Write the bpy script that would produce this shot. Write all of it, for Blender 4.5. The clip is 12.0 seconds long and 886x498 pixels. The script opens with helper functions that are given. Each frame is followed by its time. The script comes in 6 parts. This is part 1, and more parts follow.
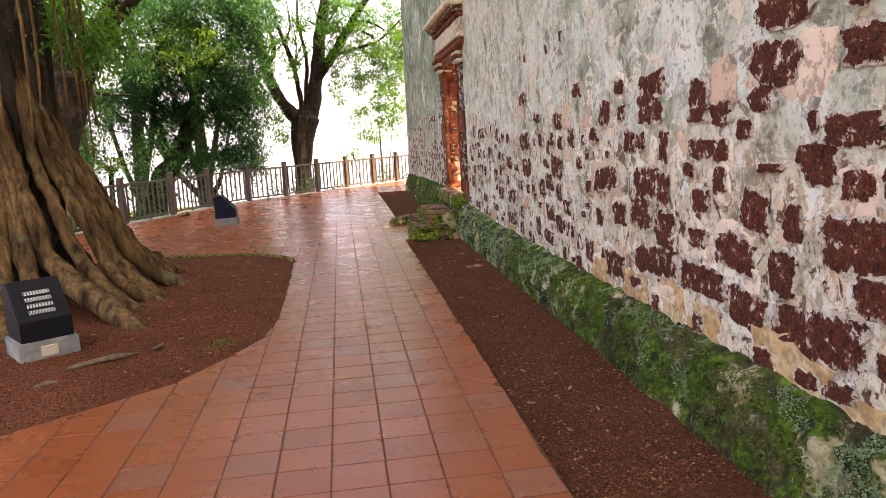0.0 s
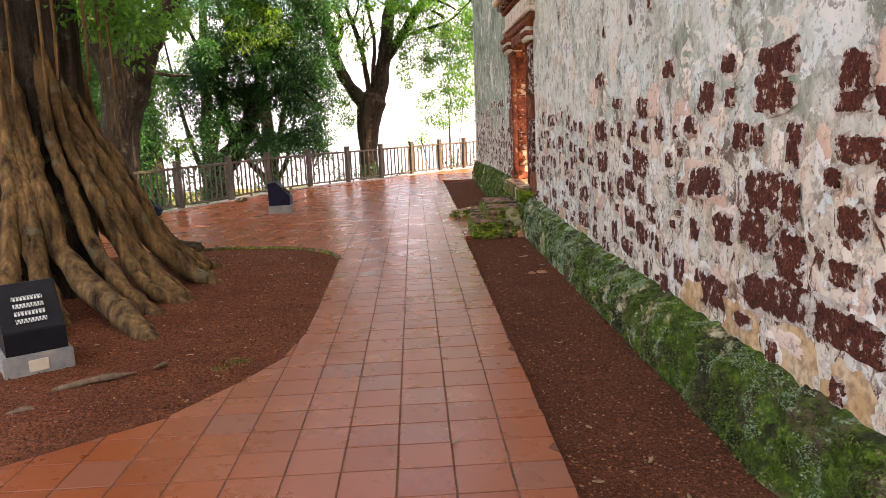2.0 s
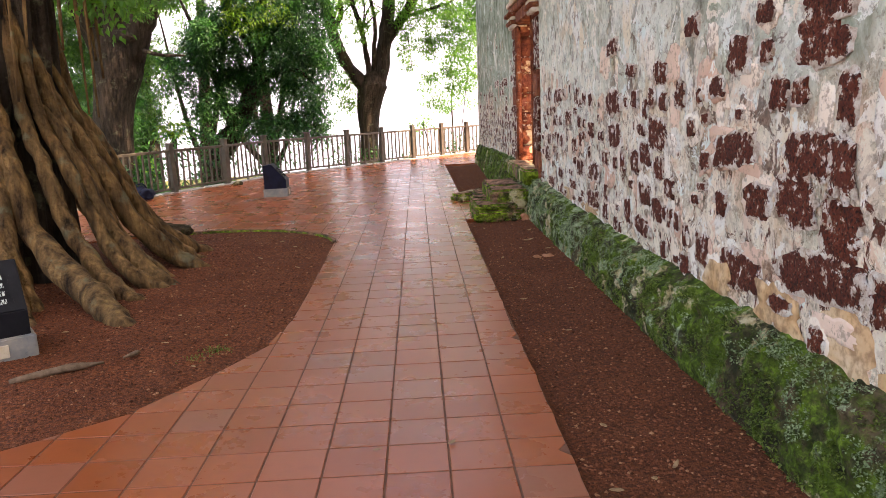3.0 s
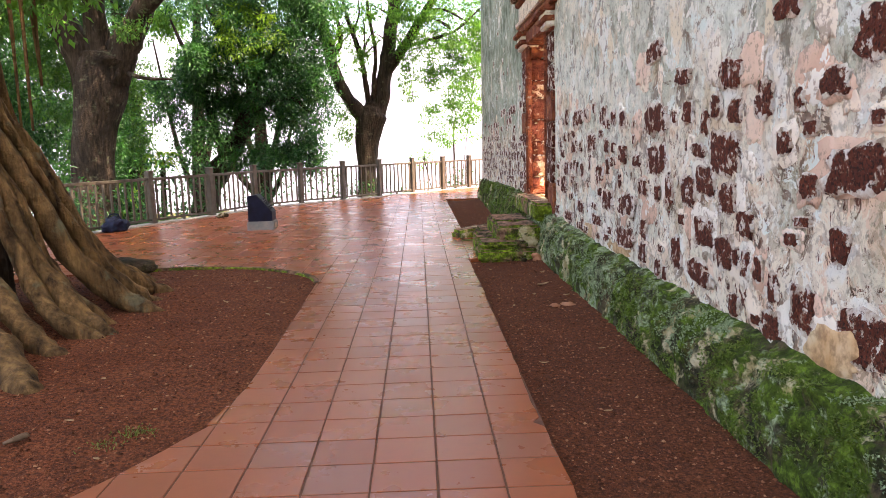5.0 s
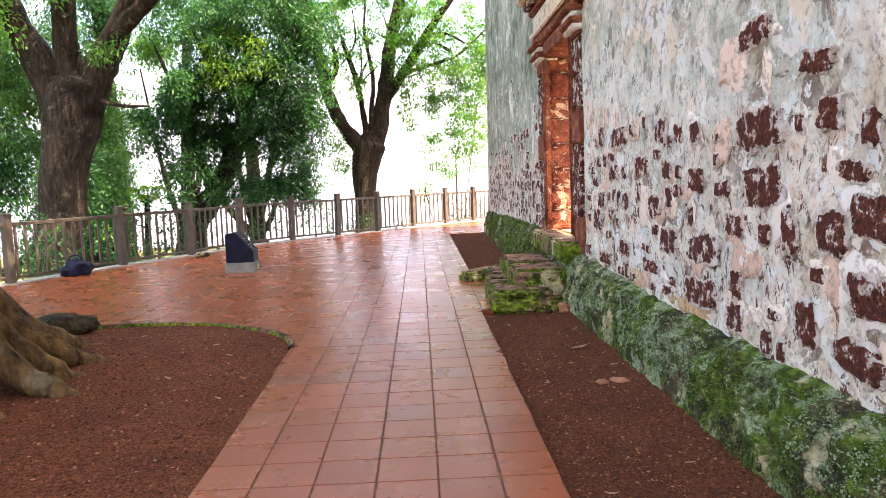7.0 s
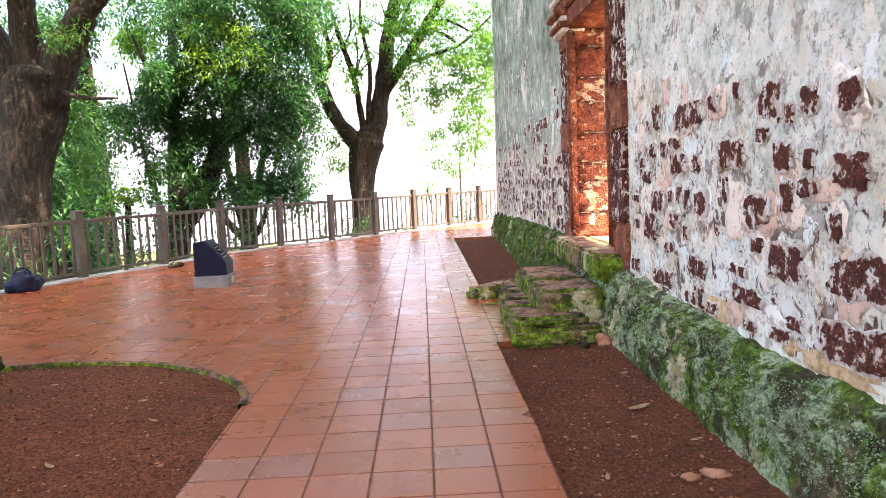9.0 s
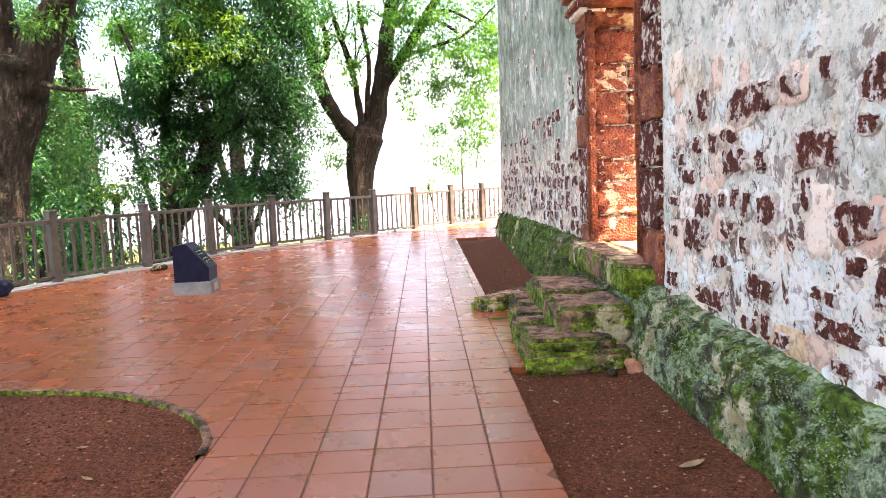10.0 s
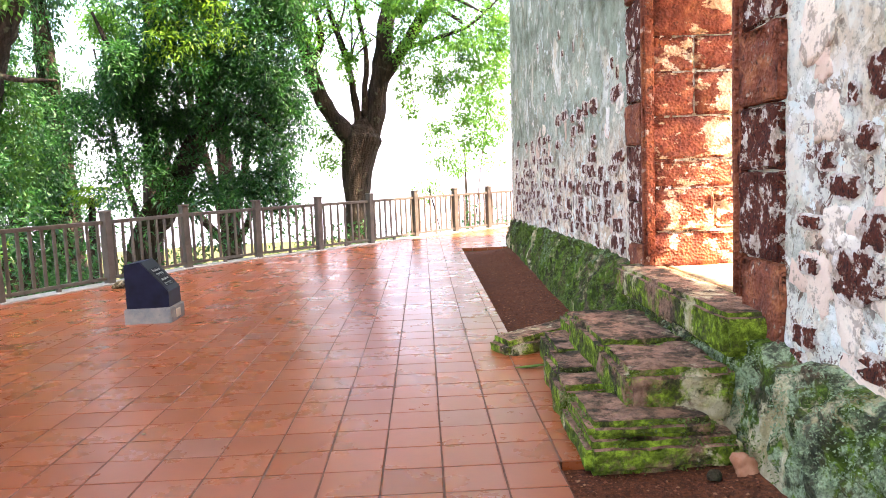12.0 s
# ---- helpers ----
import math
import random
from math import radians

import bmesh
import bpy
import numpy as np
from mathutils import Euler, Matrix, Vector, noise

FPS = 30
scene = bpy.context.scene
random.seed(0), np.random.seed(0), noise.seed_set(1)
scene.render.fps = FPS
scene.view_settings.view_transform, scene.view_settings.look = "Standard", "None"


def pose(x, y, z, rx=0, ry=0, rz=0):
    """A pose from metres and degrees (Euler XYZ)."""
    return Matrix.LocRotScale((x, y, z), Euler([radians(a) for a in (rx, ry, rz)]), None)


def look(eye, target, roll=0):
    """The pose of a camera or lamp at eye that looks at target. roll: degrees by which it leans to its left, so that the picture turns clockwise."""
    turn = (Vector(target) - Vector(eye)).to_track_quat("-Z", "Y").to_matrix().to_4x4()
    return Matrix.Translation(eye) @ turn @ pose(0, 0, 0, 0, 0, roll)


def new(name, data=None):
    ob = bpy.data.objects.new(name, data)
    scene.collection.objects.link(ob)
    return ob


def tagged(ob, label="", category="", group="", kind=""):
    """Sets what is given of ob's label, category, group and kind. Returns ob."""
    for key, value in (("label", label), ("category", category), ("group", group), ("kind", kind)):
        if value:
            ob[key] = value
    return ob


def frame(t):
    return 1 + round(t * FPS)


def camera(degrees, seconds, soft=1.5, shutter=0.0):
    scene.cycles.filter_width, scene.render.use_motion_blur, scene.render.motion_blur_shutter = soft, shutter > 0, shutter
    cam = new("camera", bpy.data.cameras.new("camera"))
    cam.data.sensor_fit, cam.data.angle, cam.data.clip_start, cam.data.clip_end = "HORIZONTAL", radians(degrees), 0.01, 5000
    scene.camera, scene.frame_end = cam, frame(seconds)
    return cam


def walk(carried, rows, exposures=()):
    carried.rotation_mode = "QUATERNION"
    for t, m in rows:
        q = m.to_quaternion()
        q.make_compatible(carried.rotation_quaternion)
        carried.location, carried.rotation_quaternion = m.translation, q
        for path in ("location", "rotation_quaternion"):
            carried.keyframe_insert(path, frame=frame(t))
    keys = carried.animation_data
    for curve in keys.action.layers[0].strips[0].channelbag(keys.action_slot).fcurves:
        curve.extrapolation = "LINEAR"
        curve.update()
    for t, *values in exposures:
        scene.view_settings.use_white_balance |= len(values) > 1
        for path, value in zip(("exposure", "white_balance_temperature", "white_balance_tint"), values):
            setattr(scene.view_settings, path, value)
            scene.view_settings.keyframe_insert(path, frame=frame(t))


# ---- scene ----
cam = camera(62.8, 12.0, soft=0.55)
PATH = [
    (0, (-0.423, -3.23, 1.806), (-0.162, -1.273, 1.487), -3.2),
    (0.5, (-0.342, -2.97, 1.832), (-0.164, -1.007, 1.492), -2.8),
    (1, (-0.289, -2.66, 1.848), (-0.167, -0.693, 1.508), -2.9),
    (1.5, (-0.177, -2.339, 1.84), (-0.077, -0.369, 1.508), -3.3),
    (2, (-0.128, -2.086, 1.815), (-0.063, -0.118, 1.465), -2.5),
    (2.5, (-0.121, -1.806, 1.743), (-0.064, 0.157, 1.369), -2.2),
    (2.7, (-0.101, -1.724, 1.71), (-0.046, 0.238, 1.328), -2.5),
    (4.3, (-0.037, -0.847, 1.506), (0.019, 1.12, 1.149), -2.2),
    (4.5, (-0.02, -0.685, 1.506), (0.037, 1.288, 1.182), -2.0),
    (5, (-0.041, -0.296, 1.486), (0.019, 1.683, 1.204), -1.6),
    (5.5, (-0.034, 0.116, 1.461), (0.028, 2.101, 1.224), -2.1),
    (6, (-0.029, 0.524, 1.457), (0.034, 2.512, 1.253), -1.8),
    (6.5, (-0.045, 0.943, 1.452), (0.015, 2.932, 1.248), -2.0),
    (7, (-0.039, 1.377, 1.443), (0.02, 3.366, 1.248), -2.1),
    (7.2, (-0.032, 1.531, 1.436), (0.023, 3.52, 1.231), -2.1),
    (8.8, (0.003, 2.904, 1.429), (0.048, 4.894, 1.226), -2.4),
    (9, (0.006, 3.093, 1.412), (0.056, 5.083, 1.217), -2.5),
    (9.5, (0.018, 3.536, 1.427), (0.065, 5.525, 1.227), -2.2),
    (10, (0.015, 3.967, 1.431), (0.062, 5.955, 1.226), -2.4),
    (10.5, (0.017, 4.409, 1.446), (0.063, 6.398, 1.241), -2.2),
    (11, (-0.007, 4.841, 1.447), (0.038, 6.83, 1.249), -2.3),
    (11.5, (-0.007, 5.23, 1.458), (0.039, 7.22, 1.263), -2.5),
    (12, (-0.042, 5.627, 1.461), (0.007, 7.616, 1.26), -2.3),
]
walk(cam, [(t, look(eye, target, roll)) for t, eye, target, roll in PATH],
     [(0, 2.58, 8900, 23), (4.5, 2.75, 8000, 21), (9, 3.27, 7400, 21), (12, 3.45, 7300, 20)])

# ---- light ----
SUN_EL, SUN_AZ = radians(60), radians(122)
world = bpy.data.worlds.new("sky")
scene.world = world
world.use_nodes = True
wn, wl = world.node_tree.nodes, world.node_tree.links
sky = wn.new("ShaderNodeTexSky")
sky.sky_type, sky.sun_disc = "NISHITA", False
sky.sun_elevation, sky.sun_rotation = SUN_EL, SUN_AZ
sky.air_density, sky.dust_density = 1.0, 3.0
wl.new(sky.outputs[0], wn["Background"].inputs[0])
wn["Background"].inputs[1].default_value = 0.14
sun = new("sun", bpy.data.lights.new("sun", "SUN"))
sun.data.energy, sun.data.angle, sun.data.color = 3.2, radians(0.6), (1.0, 0.88, 0.7)
sun.matrix_world = look(Vector((math.sin(SUN_AZ) * math.cos(SUN_EL), math.cos(SUN_AZ) * math.cos(SUN_EL), math.sin(SUN_EL))) * 60, (0, 0, 0))


# ---- material tools ----
class Mat:
    """A small builder of node materials; coordinates are world metres."""

    def __init__(self, name, rough=0.8, spec=0.3):
        self.m = bpy.data.materials.new(name)
        self.m.use_nodes = True
        self.n, self.l = self.m.node_tree.nodes, self.m.node_tree.links
        self.b = self.n["Principled BSDF"]
        self.b.inputs["Roughness"].default_value = rough
        self.b.inputs["Specular IOR Level"].default_value = spec
        self.geo = self.n.new("ShaderNodeNewGeometry")
        self.pos = self.geo.outputs["Position"]
        self.info = self.n.new("ShaderNodeObjectInfo")

    def set(self, node, i, v):
        if isinstance(v, bpy.types.NodeSocket):
            self.l.new(v, node.inputs[i])
        elif isinstance(v, (tuple, list)):
            node.inputs[i].default_value = (*v, 1) if len(v) == 3 and node.inputs[i].type == "RGBA" else v
        else:
            node.inputs[i].default_value = v

    def math(self, op, a, b=0.0):
        k = self.n.new("ShaderNodeMath")
        k.operation = op
        self.set(k, 0, a), self.set(k, 1, b)
        return k.outputs[0]

    def scaled(self, sx, sy, sz, vec=None):
        k = self.n.new("ShaderNodeMapping")
        self.l.new(vec or self.pos, k.inputs[0])
        k.inputs["Scale"].default_value = (sx, sy, sz)
        return k.outputs[0]

    def noise(self, scale, detail=4.0, vec=None, rough=0.6, warp=0.0):
        k = self.n.new("ShaderNodeTexNoise")
        self.l.new(vec or self.pos, k.inputs["Vector"])
        k.inputs["Scale"].default_value, k.inputs["Detail"].default_value = scale, detail
        k.inputs["Roughness"].default_value, k.inputs["Distortion"].default_value = rough, warp
        return k.outputs[0]

    def cells(self, scale, vec=None, feature="F1"):
        k = self.n.new("ShaderNodeTexVoronoi")
        k.feature = feature
        self.l.new(vec or self.pos, k.inputs["Vector"])
        k.inputs["Scale"].default_value = scale
        return k.outputs[0]

    def axis(self, i):
        k = self.n.new("ShaderNodeSeparateXYZ")
        self.l.new(self.pos, k.inputs[0])
        return k.outputs[i]

    def ramp(self, fac, *stops):
        k = self.n.new("ShaderNodeValToRGB")
        e = k.color_ramp.elements
        while len(e) < len(stops):
            e.new(0.5)
        for q, (p, c) in zip(e, stops):
            q.position, q.color = p, ((*c, 1) if isinstance(c, tuple) else (c, c, c, 1))
        self.set(k, 0, fac)
        return k.outputs[0]

    def mix(self, fac, a, b, how="MIX"):
        k = self.n.new("ShaderNodeMix")
        k.data_type, k.blend_type = "RGBA", how
        self.set(k, 0, fac), self.set(k, 6, a), self.set(k, 7, b)
        return k.outputs[2]

    def bump(self, height, strength=0.5, dist=0.01):
        k = self.n.new("ShaderNodeBump")
        k.inputs["Strength"].default_value, k.inputs["Distance"].default_value = strength, dist
        self.l.new(height, k.inputs["Height"])
        self.l.new(k.outputs[0], self.b.inputs["Normal"])

    def color(self, c):
        self.set(self.b, "Base Color", c)

    def rough(self, r):
        self.set(self.b, "Roughness", r)


def terracotta():
    k = Mat("terracotta_tile", 0.33, 0.34)
    rnd = k.math("ADD", k.info.outputs["Random"], k.geo.outputs["Random Per Island"])
    rnd = k.math("FRACT", k.math("MULTIPLY", rnd, 3.7))
    c = k.ramp(rnd, (0, (0.27, 0.062, 0.017)), (0.4, (0.3, 0.07, 0.02)), (0.86, (0.33, 0.082, 0.026)), (0.95, (0.27, 0.088, 0.046)))
    c = k.mix(k.ramp(k.noise(0.9, 5), (0.38, 0.0), (0.75, 0.4)), c, (0.25, 0.072, 0.028))
    c = k.mix(k.ramp(k.noise(14, 6), (0.48, 0.0), (0.8, 0.4)), c, (0.2, 0.055, 0.022))
    c = k.mix(k.ramp(k.noise(90, 2), (0.64, 0.0), (0.74, 0.3)), c, (0.16, 0.06, 0.03))
    k.color(c)
    k.rough(k.ramp(k.noise(2.2, 6), (0.3, 0.24), (0.75, 0.34)))
    k.bump(k.math("ADD", k.noise(40, 3), k.math("MULTIPLY", k.noise(3, 2), 1.0)), 0.06, 0.005)
    return k.m


def joint():
    k = Mat("tile_joint", 0.9)
    k.color(k.ramp(k.noise(11, 4), (0.3, (0.085, 0.036, 0.021)), (0.7, (0.17, 0.075, 0.045))))
    k.bump(k.noise(60, 3), 0.4, 0.004)
    return k.m


def laterite_soil(name="red_soil", shade_mix=0.0):
    k = Mat(name, 0.95, 0.15)
    c = k.ramp(k.noise(1.6, 6), (0.3, (0.115, 0.032, 0.012)), (0.55, (0.18, 0.053, 0.02)), (0.75, (0.22, 0.072, 0.03)))
    c = k.mix(k.ramp(k.noise(38, 4), (0.42, 0.0), (0.56, 0.75)), c, (0.045, 0.015, 0.008))
    c = k.mix(k.ramp(k.noise(75, 3, None, 0.7), (0.57, 0.0), (0.63, 0.7)), c, (0.28, 0.09, 0.042))
    if shade_mix:
        c = k.mix(shade_mix, c, (0.06, 0.02, 0.009))
    k.color(c)
    k.bump(k.math("ADD", k.noise(45, 5), k.math("MULTIPLY", k.noise(7, 3), 2.0)), 0.9, 0.02)
    return k.m


def pebble_mat():
    k = Mat("soil_crumb", 0.95, 0.15)
    k.color(k.ramp(k.geo.outputs["Random Per Island"], (0, (0.045, 0.015, 0.007)), (0.5, (0.125, 0.041, 0.018)), (0.88, (0.2, 0.072, 0.036)), (1, (0.33, 0.17, 0.09))))
    k.bump(k.noise(150, 2), 0.5, 0.004)
    return k.m


def patchwork(k, scale, *cols):
    """Crisp-edged flakes of several colours."""
    n = k.noise(scale, 9, k.scaled(1, 1.15, 0.9), 0.68, 0.5)
    stops = []
    for i, c in enumerate(cols):
        p = 0.34 + 0.32 * i / (len(cols) - 1)
        stops += [(p - 0.006, cols[max(i - 1, 0)]), (p + 0.006, c)]
    return k.ramp(n, *stops[1:])


def plaster():
    k = Mat("weathered_plaster", 0.92, 0.2)
    z = k.axis(2)
    big = k.noise(0.9, 8, None, 0.66)
    fine = k.noise(24, 6, None, 0.72)
    # upper wall: grey-green weathered limewash with runs
    up = k.ramp(k.noise(1.3, 8, k.scaled(1, 0.75, 0.85), 0.68, 0.5), (0.36, (0.3, 0.34, 0.27)), (0.43, (0.58, 0.63, 0.55)), (0.5, (0.82, 0.86, 0.82)), (0.6, (0.94, 0.93, 0.9)))
    up = k.mix(k.ramp(big, (0.5, 0.0), (0.62, 0.6)), up, patchwork(k, 4.0, (0.5, 0.52, 0.46), (0.66, 0.64, 0.56), (0.78, 0.78, 0.75), (0.6, 0.68, 0.67)))
    far = k.ramp(k.math("MULTIPLY", k.axis(1), 0.05), (0.55, 0.0), (0.6, 1.0))
    up = k.mix(k.math("MULTIPLY", far, 0.75), up, k.ramp(k.noise(1.7, 9, k.scaled(1, 0.4, 0.6), 0.7), (0.38, (0.1, 0.13, 0.08)), (0.5, (0.28, 0.35, 0.27)), (0.62, (0.6, 0.66, 0.56))))
    # lower wall: pink, cream and white flakes
    low = k.math("ADD", k.math("MULTIPLY", z, -0.75), k.math("ADD", 1.25, k.math("MULTIPLY", big, 1.0)))
    dn = patchwork(k, 3.6, (0.55, 0.36, 0.25), (0.86, 0.64, 0.5), (0.92, 0.82, 0.7), (0.76, 0.64, 0.53), (0.93, 0.9, 0.86), (0.88, 0.7, 0.57))
    c = k.mix(k.ramp(low, (0.25, 0.0), (0.6, 0.95)), up, dn)
    # whiter plaster towards the doorway, with the brighter light there painted in
    along = k.ramp(k.math("MULTIPLY", k.math("MINIMUM", k.axis(1), 11.0), 0.09), (0.28, 0.0), (0.55, 1.0), (0.95, 1.0), (0.985, 0.0))
    whitening = k.math("MULTIPLY", along, k.ramp(k.noise(3.3, 9, k.scaled(1, 0.8, 0.8), 0.72), (0.42, 0.0), (0.46, 0.9)))
    c = k.mix(whitening, c, k.ramp(k.noise(6, 6), (0.35, (0.68, 0.73, 0.68)), (0.55, (0.89, 0.88, 0.81)), (0.7, (0.86, 0.79, 0.68))))
    # grey crust, soot in runs, bare red stone in specks, pale lime drips
    c = k.mix(k.ramp(k.noise(5.5, 9, None, 0.76, 0.6), (0.575, 0.0), (0.6, 0.7)), c, k.ramp(fine, (0.4, (0.2, 0.155, 0.115)), (0.55, (0.55, 0.48, 0.38))))
    c = k.mix(k.ramp(k.noise(2.1, 9, k.scaled(1, 0.95, 0.8), 0.74), (0.6, 0.0), (0.65, 0.8)), c, (0.15, 0.14, 0.11))
    c = k.mix(k.math("MULTIPLY", k.ramp(k.noise(8, 9, k.scaled(1, 1.4, 0.8), 0.76, 0.9), (0.56, 0.0), (0.575, 1.0)), k.ramp(low, (0.3, 0.0), (0.7, 1.0))), c, k.ramp(fine, (0.4, (0.06, 0.02, 0.014)), (0.6, (0.2, 0.055, 0.035))))
    c = k.mix(k.ramp(k.noise(5, 6, k.scaled(1, 0.8, 0.5), 0.7), (0.64, 0.0), (0.67, 0.75)), c, (0.86, 0.84, 0.8))
    # algae in grey-green clouds, tan weather stains, smooth patches of newer lime
    algae = k.math("MULTIPLY", k.ramp(k.noise(1.15, 9, k.scaled(1, 1.0, 0.8), 0.7, 0.3), (0.47, 0.0), (0.58, 1.0)), k.ramp(k.noise(9, 8, None, 0.75), (0.4, 0.25), (0.58, 0.95)))
    algae = k.math("MULTIPLY", algae, k.ramp(z, (0.7, 0.1), (1.0, 0.62)))
    c = k.mix(algae, c, k.ramp(k.noise(17, 7, None, 0.75), (0.38, (0.13, 0.155, 0.095)), (0.5, (0.34, 0.39, 0.29)), (0.64, (0.56, 0.6, 0.49))))
    c = k.mix(k.ramp(k.noise(1.9, 7, k.scaled(1.3, 1, 0.8), 0.66, 0.5), (0.57, 0.0), (0.64, 0.65)), c, k.ramp(fine, (0.4, (0.5, 0.37, 0.24)), (0.6, (0.8, 0.64, 0.47))))
    c = k.mix(k.ramp(k.noise(1.55, 4, k.scaled(0.7, 1, 0.75), 0.5, 0.6), (0.61, 0.0), (0.622, 0.92)), c, k.ramp(k.noise(3, 3), (0.42, (0.88, 0.78, 0.63)), (0.55, (0.9, 0.9, 0.88))))
    # flaked crust: pits down to the dark backing, chips of fresh white lime
    zone = k.ramp(k.noise(1.1, 5, None, 0.6), (0.42, 0.25), (0.56, 1.0))
    zone = k.math("MULTIPLY", zone, k.ramp(k.math("MULTIPLY", z, 0.3), (0.3, 1.0), (0.95, 0.45)))
    pits = k.math("MULTIPLY", zone, k.ramp(k.noise(6.5, 9, k.scaled(1, 0.8, 0.9), 0.68, 0.5), (0.545, 0.0), (0.565, 0.95)))
    c = k.mix(pits, c, k.ramp(k.noise(19, 6, None, 0.7), (0.4, (0.06, 0.03, 0.022)), (0.52, (0.16, 0.06, 0.04)), (0.62, (0.3, 0.21, 0.16))))
    c = k.mix(k.ramp(k.noise(7.0, 9, k.scaled(1.2, 0.7, 0.8), 0.7, 0.4), (0.56, 0.0), (0.575, 0.92)), c, k.ramp(k.noise(2.2, 4), (0.42, (0.9, 0.82, 0.72)), (0.5, (0.95, 0.95, 0.93)), (0.6, (0.8, 0.9, 0.9))))
    c = k.mix(k.ramp(fine, (0.38, 0.45), (0.45, 0.0)), c, (0.2, 0.15, 0.11))
    # green-grey growth on the high end of the wall
    growth = k.math("MULTIPLY", far, k.ramp(k.math("MULTIPLY", z, 0.3), (0.42, 0.0), (0.62, 0.9)))
    growth = k.math("MULTIPLY", growth, k.ramp(k.noise(1.5, 8, k.scaled(1, 0.4, 0.6), 0.68), (0.4, 0.95), (0.6, 0.1)))
    c = k.mix(growth, c, k.ramp(k.noise(7, 6, k.scaled(1, 0.5, 0.5)), (0.4, (0.1, 0.13, 0.085)), (0.6, (0.34, 0.41, 0.33))))
    k.color(k.mix(1.0, c, (1.0, 0.96, 0.89), "MULTIPLY"))
    k.bump(k.math("ADD", k.math("MULTIPLY", k.noise(5, 8, None, 0.72), 3.0), fine), 0.7, 0.035)
    return k.m


def mortar():
    k = Mat("pale_mortar", 0.93, 0.2)
    c = k.ramp(k.math("FRACT", k.math("ADD", k.geo.outputs["Random Per Island"], k.math("MULTIPLY", k.noise(3, 4), 0.5))), (0, (0.66, 0.42, 0.31)), (0.35, (0.78, 0.57, 0.44)), (0.65, (0.84, 0.7, 0.56)), (1, (0.78, 0.73, 0.65)))
    c = k.mix(k.ramp(k.noise(13, 8, None, 0.74), (0.43, 0.7), (0.48, 0.0)), c, (0.3, 0.22, 0.165))
    c = k.mix(k.ramp(k.noise(6, 6), (0.62, 0.0), (0.68, 0.6)), c, (0.3, 0.28, 0.23))
    k.color(c)
    k.bump(k.noise(20, 6), 0.8, 0.02)
    return k.m


def ochre_render():
    k = Mat("ochre_render", 0.92, 0.2)
    c = k.ramp(k.noise(5, 6), (0.3, (0.5, 0.26, 0.1)), (0.5, (0.62, 0.4, 0.22)), (0.7, (0.68, 0.53, 0.36)))
    k.color(k.mix(k.ramp(k.noise(20, 5), (0.38, 0.7), (0.55, 0.0)), c, (0.28, 0.17, 0.1)))
    k.bump(k.noise(18, 6), 0.7, 0.015)
    return k.m


def laterite(name="laterite", ragged=True):
    k = Mat(name, 0.9, 0.25)
    c = k.ramp(k.noise(11, 7, None, 0.7), (0.3, (0.06, 0.014, 0.008)), (0.48, (0.155, 0.032, 0.015)), (0.62, (0.24, 0.058, 0.026)), (0.75, (0.33, 0.1, 0.05)))
    c = k.mix(k.info.outputs["Random"], c, k.mix(0.4, c, (0.1, 0.026, 0.016)))
    c = k.mix(k.ramp(k.noise(60, 3, None, 0.7), (0.5, 0.0), (0.6, 0.85)), c, (0.022, 0.008, 0.006))
    cover = k.math("ADD", k.noise(11, 9, None, 0.74, 0.15), k.math("MULTIPLY", k.math("MINIMUM", k.axis(1), 8.0), 0.006))
    if ragged:
        # render still clinging to the rim of the stone
        tc = k.n.new("ShaderNodeTexCoord")
        sub = k.n.new("ShaderNodeVectorMath")
        sub.operation = "SUBTRACT"
        k.l.new(tc.outputs["Generated"], sub.inputs[0])
        sub.inputs[1].default_value = (0.5, 0.5, 0.5)
        sep = k.n.new("ShaderNodeSeparateXYZ")
        k.l.new(sub.outputs[0], sep.inputs[0])
        rim = k.math("MAXIMUM", k.math("ABSOLUTE", sep.outputs[1]), k.math("ABSOLUTE", sep.outputs[2]))
        cover = k.math("ADD", cover, k.ramp(rim, (0.3, 0.0), (0.52, 0.24)))
    c = k.mix(k.ramp(cover, (0.575, 0.0), (0.6, 0.95)), c, k.ramp(k.noise(14, 6, None, 0.7), (0.36, (0.42, 0.31, 0.23)), (0.47, (0.7, 0.56, 0.45)), (0.6, (0.86, 0.8, 0.72))))
    k.color(c)
    c = k.mix(k.ramp(k.noise(42, 5, None, 0.75), (0.6, 0.0), (0.64, 0.65)), c, (0.42, 0.24, 0.16))
    k.color(c)
    k.bump(k.math("ADD", k.noise(34, 6, None, 0.7), k.math("MULTIPLY", k.noise(12, 5), 1.5)), 1.0, 0.03)
    return k.m


def jamb_stone():
    k = Mat("orange_laterite", 0.88, 0.25)
    c = k.ramp(k.noise(6, 6), (0.3, (0.13, 0.036, 0.022)), (0.5, (0.25, 0.07, 0.035)), (0.68, (0.42, 0.15, 0.065)))
    c = k.mix(k.ramp(k.noise(26, 5), (0.55, 0.0), (0.66, 0.8)), c, (0.06, 0.02, 0.015))
    c = k.mix(k.ramp(k.noise(13, 5), (0.62, 0.0), (0.68, 0.7)), c, (0.6, 0.43, 0.32))
    k.color(c)
    k.bump(k.math("ADD", k.noise(30, 5), k.cells(45)), 0.9, 0.02)
    return k.m


